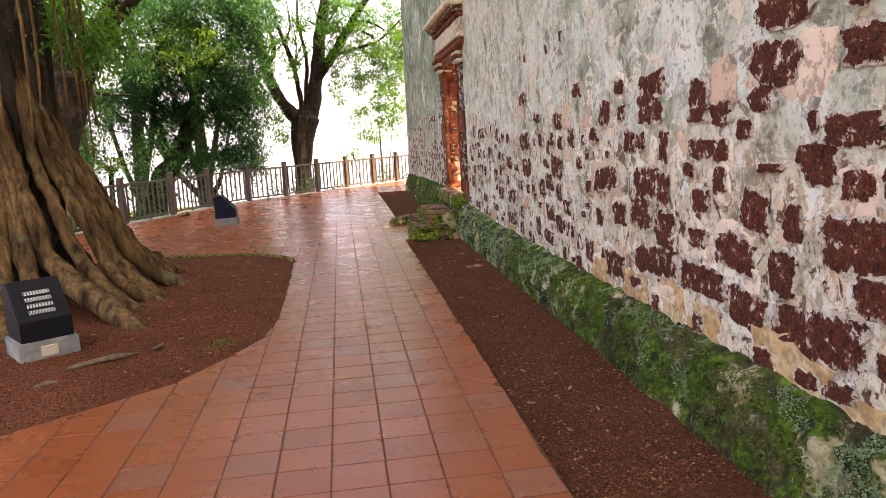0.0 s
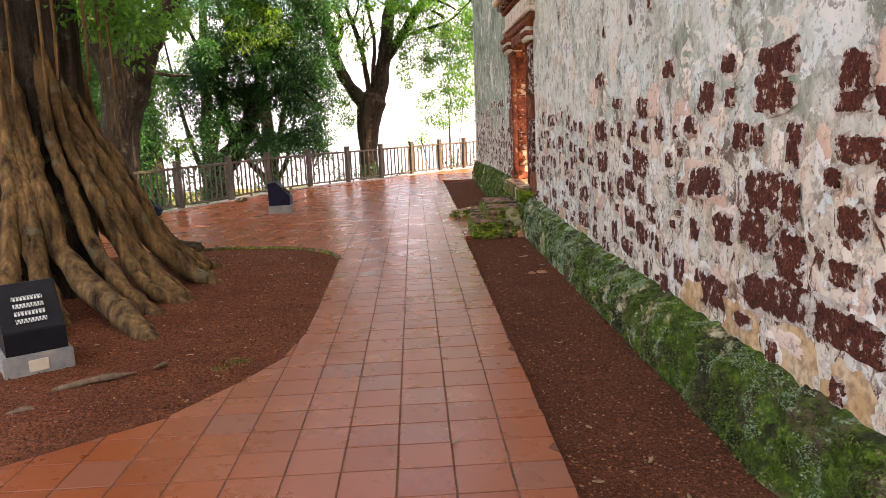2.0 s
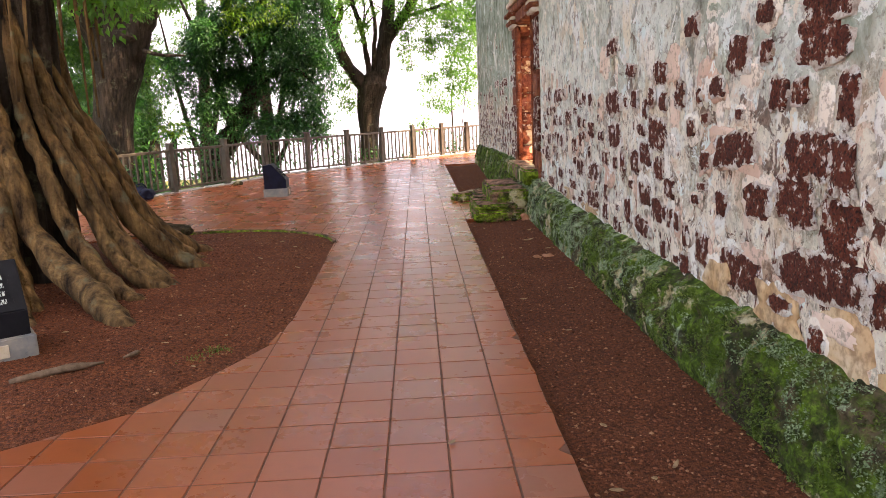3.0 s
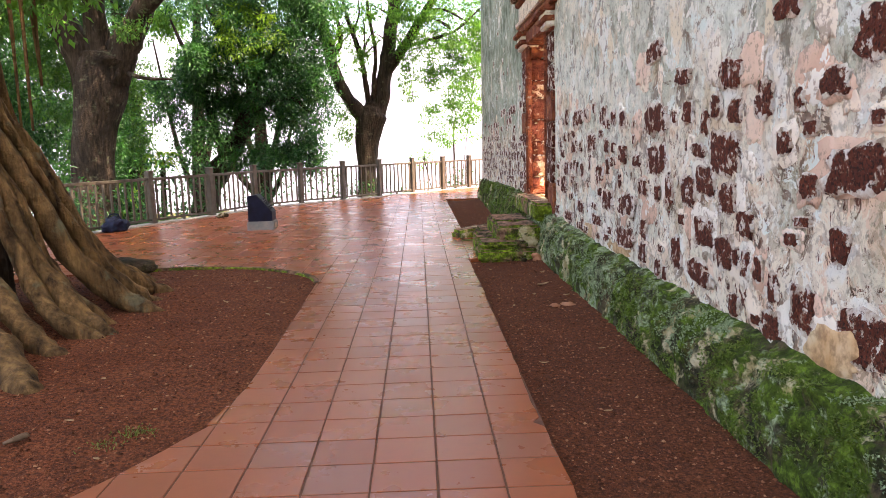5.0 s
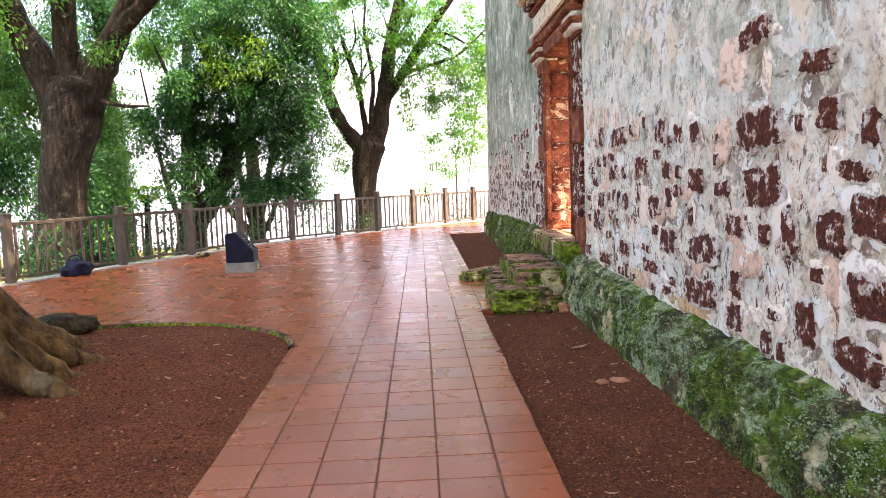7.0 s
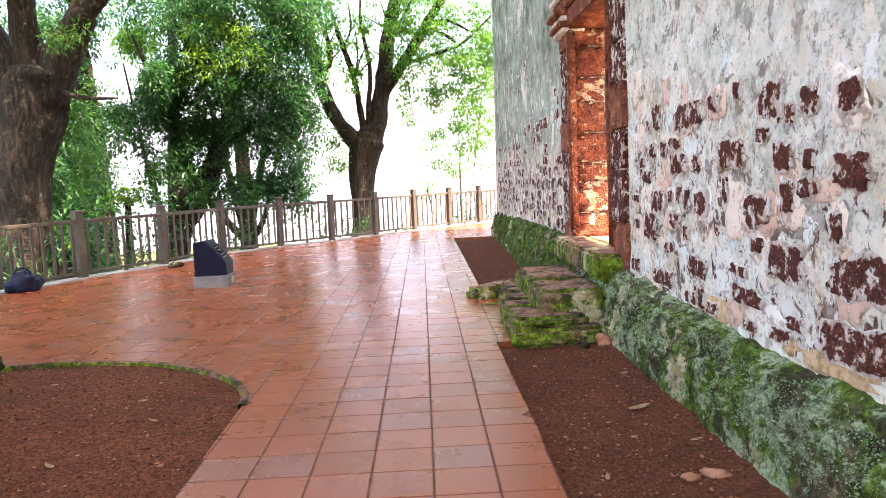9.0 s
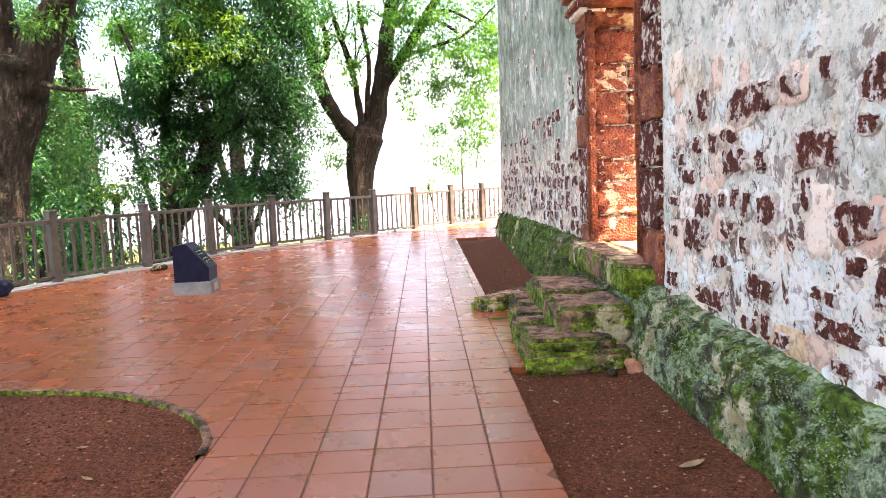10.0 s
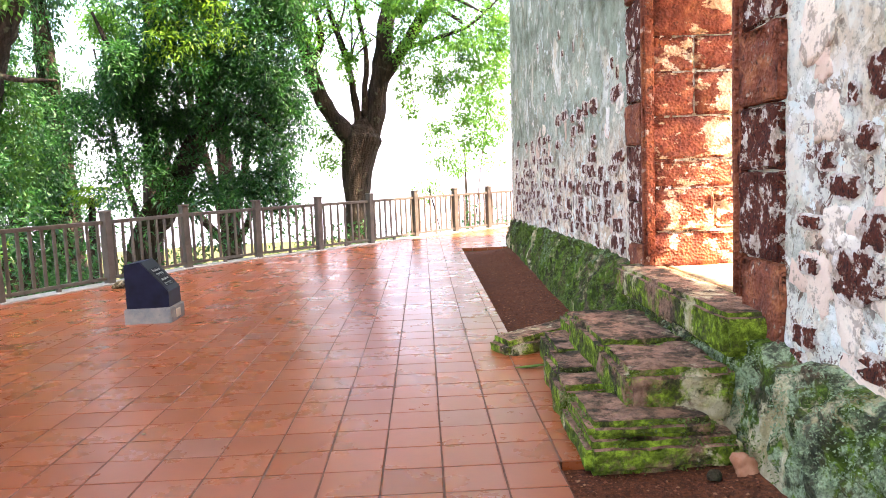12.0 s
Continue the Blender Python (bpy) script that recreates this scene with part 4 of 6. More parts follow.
# ---- fence ----
def build_fence():
    fence = tagged(new("fence"), "taupe painted railing with square posts and slim balusters", "fence")
    fence.location = (*FENCE[5], 0)
    shift = Vector(fence.location)

    def shared(name, bm, m):
        me = bpy.data.meshes.new(name)
        bm.to_mesh(me)
        bm.free()
        me.materials.append(m)
        return me

    post_me = shared("post", bm_box((-0.062, -0.062, -0.5), (0.062, 0.062, 1.1), 0.006), WOOD)
    cap_me = shared("post_cap", bm_box((-0.075, -0.075, 1.1), (0.075, 0.075, 1.135), 0.01), WOOD)
    bal_me = shared("baluster", bm_box((-0.023, -0.015, 0.12), (0.023, 0.015, 0.93), 0.003), WOOD)
    g = random.Random(2)
    for i, (a, b) in enumerate(zip(FENCE, FENCE[1:])):
        a, b = Vector((*a, 0)), Vector((*b, 0))
        d, yaw = (b - a).length, math.atan2(b.y - a.y, b.x - a.x)
        for me in (post_me, cap_me):
            ob = under(new(me.name, me), fence)
            ob.location, ob.rotation_euler = a - shift, (radians(g.uniform(-0.8, 0.8)), radians(g.uniform(-0.8, 0.8)), yaw)
        for name, z0, z1, w in (("top_rail", 0.925, 0.985, 0.05), ("bottom_rail", 0.07, 0.12, 0.036)):
            ob = part(name, bm_box((0.06, -w / 2, z0), (d - 0.06, w / 2, z1), 0.006), WOOD, fence)
            ob.location, ob.rotation_euler = a - shift, (0, 0, yaw)
        foot = part("foot_block", bm_box((d / 2 - 0.03, -0.025, -0.1), (d / 2 + 0.03, 0.025, 0.075), 0.004), WOOD, fence)
        foot.location, foot.rotation_euler = a - shift, (0, 0, yaw)
        n = max(6, round((d - 0.12) / 0.19))
        for k in range(n):
            s = 0.06 + (d - 0.12) * (k + 0.5) / n
            ob = under(new("baluster", bal_me), fence)
            ob.location, ob.rotation_euler = a + (b - a) * (s / d) - shift, (0, 0, yaw)
    # low kerb under the fence
    V, F = [], []
    for i, p in enumerate(FENCE):
        q = Vector((*FENCE[min(i + 1, len(FENCE) - 1)], 0)) - Vector((*FENCE[max(i - 1, 0)], 0))
        nrm = Vector((-q.y, q.x, 0)).normalized()
        for s, z in ((-0.13, -0.3), (-0.13, 0.018), (0.16, 0.022), (0.16, -0.6)):
            V.append(Vector((*p, z)) + nrm * s)
    for i in range(len(FENCE) - 1):
        for k in range(3):
            F.append((4 * i + k, 4 * i + k + 1, 4 * i + 5 + k, 4 * i + 4 + k))
    tagged(new("fence_kerb", mesh("fence_kerb", V, F, CONCRETE)), "low concrete kerb under the railing", "kerb", kind="structure")


build_fence()

# ---- floodlights on concrete blocks ----
BLACK = painted("black_enamel", (0.004, 0.004, 0.006), (0.009, 0.009, 0.012), 0.6, 12)
NAVY = painted("navy_enamel", (0.003, 0.003, 0.01), (0.008, 0.009, 0.03), 0.6, 8)
SOOT = painted("black_enamel", (0.003, 0.003, 0.005), (0.008, 0.008, 0.012), 0.6, 8)
PALE = painted("pale_lamp_glass", (0.55, 0.6, 0.55), (0.75, 0.78, 0.72), 0.3, 14)
BASE = painted("peeling_painted_concrete", (0.13, 0.15, 0.17), (0.36, 0.31, 0.25), 0.85, 5)
CREAM = painted("cream_plate", (0.5, 0.42, 0.3), (0.6, 0.52, 0.4), 0.6, 10)


def floodlight(name, m, label, shell):
    """A wedge-shaped hooded lamp; its sloping grille faces local +x."""
    lamp = tagged(new(name), label, "floodlight", "hooded floodlights")
    part("base_block", bm_rough((-0.25, -0.24, -0.06), (0.25, 0.24, 0.165), 4, 0.006, 8, 0.012), BASE, lamp, "peeling painted concrete block")
    prof = ((-0.225, 0.165), (-0.225, 0.64), (-0.06, 0.665), (0.225, 0.335), (0.225, 0.165))
    body = part("housing", bm_prism(prof, 0.42), shell, lamp, "dark enamelled sheet-metal wedge")
    a, b = Vector((-0.06, 0, 0.665)), Vector((0.225, 0, 0.335))
    d = (b - a).normalized()
    nrm = Vector((-d.z, 0, d.x))
    nrm = nrm if nrm.x > 0 else -nrm
    # grille face, four pale lamp strips, crossed wire
    def slab(name, s0, s1, w0, w1, h, thick, mat_, label=""):
        bm = bm_box((0, 0, 0), (1, 1, 1))
        for v in bm.verts:
            p = a + d * (s0 + (s1 - s0) * v.co.x) + nrm * (h + thick * v.co.z)
            v.co = Vector((p.x, w0 + (w1 - w0) * v.co.y, p.z))
        return part(name, bm, mat_, body, label)
    slab("grille_panel", 0.01, 0.425, -0.2, 0.2, 0.002, 0.006, BLACK)
    for i in range(4):
        s = 0.13 + i * 0.066
        slab("lamp_strip", s, s + 0.036, -0.11, 0.1, 0.009, 0.004, PALE, "pale lamp strip behind the grille")
    for sgn in (1, -1):
        for i in range(11):
            bm = bm_box((0, 0, 0), (1, 1, 1))
            for v in bm.verts:
                s = 0.12 + 0.25 * v.co.x
                w = -0.13 + i * 0.024 + sgn * (0.035 * (v.co.x * 2 - 1)) + 0.005 * v.co.y
                p = a + d * s + nrm * (0.0135 + 0.002 * v.co.z)
                v.co = Vector((p.x, w, p.z))
            part("grille_wire", bm, BLACK, body)
    part("plate", bm_box((0.246, -0.075, 0.03), (0.262, 0.06, 0.12), 0.004), CREAM, lamp, "cream cover plate")
    lamp.matrix_world = m
    return lamp


floodlight("floodlight", pose(-3.18, 3.5, 0.05, 0, 0, -55), "black hooded floodlight on a peeling concrete block beside the fig roots", SOOT)
floodlight("floodlight", pose(-3.06, 13.65, 0.0, 0, 0, 2), "navy hooded floodlight on a painted concrete block on the tiles", NAVY)


# ---- loose things ----
def lump(name, centre, size, m, label, category, seed, amount=0.3, scale=2.2, level=3, turn=0):
    bm = bmesh.new()
    bmesh.ops.create_icosphere(bm, subdivisions=level, radius=0.5)
    for v in bm.verts:
        k = 1 + amount * noise.noise(v.co * scale + Vector((seed, 0, 0))) + amount * 0.4 * noise.noise(v.co * scale * 3 + Vector((0, seed, 0)))
        v.co = Vector((v.co.x * k * size[0], v.co.y * k * size[1], max(v.co.z * k, -0.3) * size[2]))
    lo = min(v.co.z for v in bm.verts)
    for v in bm.verts:
        v.co.z -= lo
    ob = part(name, bm, m, None, smooth=True)
    ob.matrix_world = pose(*centre, 0, 0, turn)
    return tagged(ob, label, category)


BAGBLUE = painted("blue_bag_cloth", (0.006, 0.008, 0.02), (0.016, 0.024, 0.06), 0.6, 16)
ROCK = mossy("dark_rock", (0.045, 0.035, 0.016), (0.09, 0.058, 0.035), (0.1, 0.075, 0.05))
BRICK = painted("brick_fragment", (0.3, 0.12, 0.06), (0.45, 0.22, 0.13), 0.9, 14)
DEAD = painted("dry_leaf", (0.2, 0.12, 0.06), (0.4, 0.27, 0.14), 0.8, 30)
STICK = painted("dry_wood", (0.1, 0.065, 0.04), (0.22, 0.15, 0.1), 0.9, 20)


def build_bag():
    bag = lump("bag", (-6.0, 14.0, 0.0), (0.46, 0.34, 0.34), BAGBLUE, "crumpled dark blue cloth bag by the fence", "bag", 4, 0.4, 3.0, 4, 30)
    V, F = tube(((-0.12, 0.02, 0.24, 0.014), (-0.07, 0.0, 0.33, 0.014), (0.05, -0.02, 0.34, 0.014), (0.12, 0, 0.24, 0.014)), 6, 4)
    under(new("strap", mesh("strap", V, F, BAGBLUE, smooth=True)), bag)


build_bag()
lump("rock", (-3.75, 8.8, 0.0), (0.7, 0.5, 0.26), ROCK, "dark rounded rock at the edge of the soil bed", "rock", 9, 0.3, 2.0, 3, 15)
lump("brick_piece", (1.44, 8.95, -0.03), (0.15, 0.1, 0.12), BRICK, "broken red brick piece beside the steps", "brick", 2, 0.7, 1.6, 3, 40)
lump("pebble", (1.28, 8.9, -0.02), (0.08, 0.07, 0.06), ROCK, "small mossy pebble beside the steps", "pebble", 5, 0.2, 2, 2)
lump("brick_piece", (1.2, 6.32, -0.035), (0.09, 0.05, 0.04), BRICK, "small orange brick fragment on the soil", "brick", 6, 0.8, 2, 2, 10)
lump("brick_piece", (1.33, 6.33, -0.03), (0.13, 0.06, 0.045), BRICK, "long orange brick fragment on the soil", "brick", 7, 0.8, 2, 2, -20)
lump("pebble", (-4.55, 16.4, -0.0), (0.3, 0.16, 0.14), ROCK, "grey stone lying at the fence kerb", "stone", 8, 0.2, 2, 3, 60)


def build_stick(p0, p1, r, label):
    a, b = Vector(p0), Vector(p1)
    m = (a + b) / 2 + Vector((0.02, 0.03, 0.005))
    V, F = tube(((*(a - a), r * 0.5), (*(m - a), r), (*(b - a), r * 0.3)), 7, 5, 0.35)
    ob = new("stick", mesh("stick", V, F, STICK, smooth=True))
    ob.location = a
    tagged(ob, label, "stick")


build_stick((-2.78, 2.92, 0.045), (-2.3, 3.22, 0.045), 0.032, "dead stick lying on the red soil")
build_stick((-2.9, 2.55, 0.03), (-2.75, 2.62, 0.03), 0.02, "short dead twig lying on the red soil")
build_stick((-2.2, 3.3, 0.045), (-2.12, 3.4, 0.045), 0.016, "short dead twig beside a longer stick")


def leaf_blade(name, centre, length, width, m, label, turn, curl=0.15):
    n = 8
    V, F = [], []
    for i in range(n + 1):
        t = i / n
        w = width * 0.5 * math.sin(math.pi * min(1, t * 0.92 + 0.06)) ** 0.8
        x, z = (t - 0.5) * length, 0.006 + curl * length * (t - 0.4) ** 2
        V += [(x, -w, z + w * 0.5), (x, 0, z), (x, w, z + w * 0.5)]
    for i in range(n):
        for k in (0, 1):
            F.append((3 * i + k, 3 * i + 3 + k, 3 * i + 4 + k, 3 * i + 1 + k))
    me = mesh(name, V, F, m, smooth=True)
    ob = new(name, me)
    ob.modifiers.new("thick", "SOLIDIFY").thickness = 0.0015
    ob.matrix_world = pose(*centre, 0, 0, turn)
    return tagged(ob, label, "leaf")


leaf_blade("fallen_leaf", (0.72, 10.92, 0.003), 0.26, 0.05, LEAF_LIME, "fresh green leaf lying on the tiles", 8)
leaf_blade("fallen_leaf", (0.02, 1.78, 0.003), 0.05, 0.025, DEAD, "curled dry leaf lying on the tiles", 40, 0.5)
leaf_blade("fallen_leaf", (-0.35, 1.75, 0.003), 0.05, 0.02, DEAD, "small dry leaf lying on the tiles", 10, 0.4)
leaf_blade("fallen_leaf", (1.25, 7.3, -0.02), 0.15, 0.05, DEAD, "brown dry leaf lying on the shaded soil", 20, 0.4)
LG = random.Random(21)
for i in range(34):
    if i < 14:
        x, y, z = LG.uniform(0.7, 1.4), LG.uniform(0.5, 9), -0.03
    elif i < 28:
        x, y = LG.uniform(-3.2, -1.4), LG.uniform(2.9, 8.6)
        z = bed_height(x, y) + 0.004
    else:
        x, y, z = LG.uniform(-2.0, 0.3), LG.uniform(9.5, 14), 0.002
    leaf_blade("dry_leaf", (x, y, z), LG.uniform(0.03, 0.08), LG.uniform(0.015, 0.03), DEAD, "dry brown leaf fallen on the ground", LG.uniform(0, 360), LG.uniform(0.1, 0.7))


def tuft(x, y, n, h, label):
    P = np.column_stack([np.full(n, x) + RNG.normal(size=n) * 0.05, np.full(n, y) + RNG.normal(size=n) * 0.04, np.full(n, bed_height(x, y))])
    v = leaves(P, np.full(n, 0.006), 1, h, 0.008, -1.0)
    tagged(crown("grass_tuft", v, MOSS_LEAF, None), label, "grass", kind="stuff")


tuft(-1.62, 3.52, 120, 0.028, "small green weed tuft on the red soil")
tuft(-1.72, 3.36, 60, 0.022, "small green weed tuft on the red soil")


# kerb of the soil bed, mossy along its far end
def build_bed_kerb():
    line = smooth_line([(x, y, 0) for x, y in ((-1.22, 7.7), (-1.27, 8.0), (-1.48, 8.4), (-1.9, 8.79), (-2.35, 9.03), (-3.1, 9.17), (-3.9, 9.07))], 9)
    V, F = [], []
    for i, p in enumerate(line):
        q = line[min(i + 1, len(line) - 1)] - line[max(i - 1, 0)]
        nrm = Vector((-q[1], q[0], 0)).normalized()
        for s, z in ((-0.03, -0.05), (-0.028, 0.008), (-0.012, 0.014), (0.02, 0.012), (0.03, -0.06)):
            V.append(Vector(p) + nrm * s * -1 + Vector((0, 0, z + 0.006 * noise.noise(Vector(p) * 9))))
    for i in range(len(line) - 1):
        for k in range(4):
            F.append((5 * i + k, 5 * i + k + 1, 5 * i + 6 + k, 5 * i + 5 + k))
    tagged(new("bed_kerb", mesh("bed_kerb", V, F, STEPMOSS, smooth=True)), "low mossy kerb round the end of the soil bed", "kerb", kind="structure")


build_bed_kerb()


# ---- the old fig ----
FIG = Vector((-4.75, 6.25, 0))


def build_fig():
    tree = tagged(new("fig_tree"), "huge old fig tree with fluted trunk and splayed buttress roots", "tree")
    tree.location = FIG
    g = random.Random(8)
    ridges = [(radians(a), g.uniform(0.5, 1.0), g.uniform(0.1, 0.17)) for a in range(-178, 180, 19)]
    V, F, n = [], [], 150
    zs = [-0.15, -0.05, 0.02, 0.08, 0.15, 0.23, 0.33, 0.45, 0.6, 0.78, 1.0, 1.25, 1.5, 1.8, 2.1, 2.5, 2.9, 3.4, 3.9, 4.5, 5.2, 6, 7, 8]
    for z in zs:
        zz = max(z, 0)
        base = 0.66 + 0.12 * min(zz, 3) / 3 + 0.06 * max(0, 1 - zz / 1.2) + max(0, zz - 4) * 0.05
        lean = Vector((0.05 * zz - 0.03 * zz * zz * 0.2, 0, 0))
        for k in range(n):
            a = 2 * math.pi * k / n
            r = base
            for a0, amp, wid in ridges:
                da = (a - a0 - 0.05 * zz + math.pi) % (2 * math.pi) - math.pi
                w = wid * (1 + 0.5 * zz)
                r += 0.1 * amp * math.exp(-zz / 0.7) * math.exp(-(da / w) ** 2) + 0.16 * math.exp(-zz / 5) * math.exp(-(da / (wid * 0.8)) ** 2)
            v = Vector((math.cos(a), math.sin(a), zz * 0.3))
            r *= 1 + 0.05 * noise.noise(v * 3) + 0.03 * noise.noise(v * 9)
            V.append(Vector((math.cos(a) * r, math.sin(a) * r, z)) + lean)
    for i in range(len(zs) - 1):
        for k in range(n):
            j = (k + 1) % n
            F.append((i * n + k, i * n + j, (i + 1) * n + j, (i + 1) * n + k))
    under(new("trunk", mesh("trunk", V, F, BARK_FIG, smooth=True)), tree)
    # strands of aerial roots grown down the trunk
    strands = [(a + g.uniform(-3, 3), g.uniform(1.95, 2.35), g.uniform(0.08, 0.13), g.uniform(2.2, 3.3)) for a in range(-170, 180, 30)]
    strands += [(-43, 3.0, 0.17, 2.9), (-66, 2.5, 0.14, 3.0), (43, 2.35, 0.18, 2.3), (-20, 2.3, 0.14, 2.7), (2, 2.25, 0.14, 2.5), (-54, 2.5, 0.1, 2.6), (-33, 2.45, 0.12, 3.2), (-10, 2.1, 0.1, 2.2), (14, 2.15, 0.13, 2.4), (26, 2.3, 0.12, 2.1), (-78, 2.3, 0.13, 2.8), (57, 2.3, 0.14, 2.2)]
    for a, reach, r, top in strands:
        tw = radians(g.uniform(-14, 14))
        pts = []
        r *= 0.64
        for z, rr, k in ((top * 1.05, 0.72, 0.45), (top * 0.85, 0.92, 0.75), (1.75, 1.08, 0.85), (1.22, 1.36, 0.95), (0.63, 1.62, 1.05), (0.24, 1.62 + (reach - 1.62) * 0.5, 1.15), (0.02, reach, 1.0), (-0.16, reach + 0.28, 0.5)):
            b = radians(a) + tw * min(z / 2.5, 1.2) + radians(g.uniform(-2, 2))
            rr -= r * k * 0.45
            pts.append((math.cos(b) * rr, math.sin(b) * rr, z, r * k))
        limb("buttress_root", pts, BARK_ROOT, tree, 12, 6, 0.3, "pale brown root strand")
    # thin hanging aerial roots
    for i in range(9):
        a = radians(g.uniform(-90, 40))
        r0 = g.uniform(1.2, 1.35)
        pts = [(math.cos(a) * r0, math.sin(a) * r0, 4.6, 0.02), (math.cos(a + 0.04) * (r0 + 0.03), math.sin(a + 0.04) * (r0 + 0.03), 3.2, 0.02), (math.cos(a) * (r0 + 0.05), math.sin(a) * (r0 + 0.05), g.uniform(1.6, 2.4), 0.012)]
        limb("aerial_root", pts, BARK_ROOT, tree, 6, 5, 0.2)
    # great limbs
    for pts in (((0.5, 0.3, 4.2, 0.55), (1.6, 1.6, 5.6, 0.42), (3.2, 3.5, 6.8, 0.28), (5.0, 6.0, 7.6, 0.12)),
                ((0.2, -0.6, 4.4, 0.55), (1.2, -2.4, 5.8, 0.4), (2.6, -4.8, 6.9, 0.2), (3.5, -7, 7.4, 0.08)),
                ((0.0, 0.3, 6.5, 0.7), (0.6, 0.6, 9, 0.5), (1.5, 0.8, 12, 0.2)),
                ((-0.5, 0.6, 4.6, 0.5), (-1.6, 2.8, 6.2, 0.35), (-2.2, 5.5, 7.5, 0.15))):
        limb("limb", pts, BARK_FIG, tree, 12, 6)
    V = [leaves(blob((1.6, 1.4, 9.4), (4.6, 6.5, 1.5), 250, 0.15, 3), np.full(250, 0.7), 70, 0.13, 0.06, 0.35)]
    V.append(leaves(blob((-2.0, 3.0, 9.4), (3.0, 4.0, 1.2), 90, 0.2, 4), np.full(90, 0.7), 60, 0.14, 0.065, 0.35))
    # unseen clump over the start of the path, added to darken the near wall
    V.append(leaves(blob((3.2, -6.5, 9.0), (4.2, 4.2, 1.2), 170, 0.15, 5), np.full(170, 0.75), 60, 0.15, 0.07, 0.35))
    crown("crown", np.concatenate(V), LEAF_FIG, tree, "spreading green crown with an added unseen clump for shade")
    # low sprays over the bed; sunlight on them is put into a brighter leaf colour
    V = []
    low = [(-0.4, 3.4, 4.9), (0.1, 4.6, 5.1), (-1.2, 4.8, 4.3), (0.9, 5.4, 5.5), (-0.6, 6.4, 4.7), (-1.8, 6.4, 4.1), (1.3, 0.2, 3.3), (1.1, 0.9, 3.5), (1.45, 0.55, 3.0)]
    for i, c in enumerate(low):
        m = 16
        V.append(leaves(blob(c, (0.7, 0.7, 0.45), m, 0.1, 30 + i), np.full(m, 0.26), 34, 0.11, 0.05, 0.5))
    crown("low_sprays", np.concatenate(V), LEAF_FINE, tree, "low fig leaf sprays, sunlight put into a brighter green")


build_fig()


# ---- trees beyond the fence ----
def twigs(name, pts_list, m, tree):
    for pts in pts_list:
        limb(name, pts, m, tree, 8, 5, 0.15)


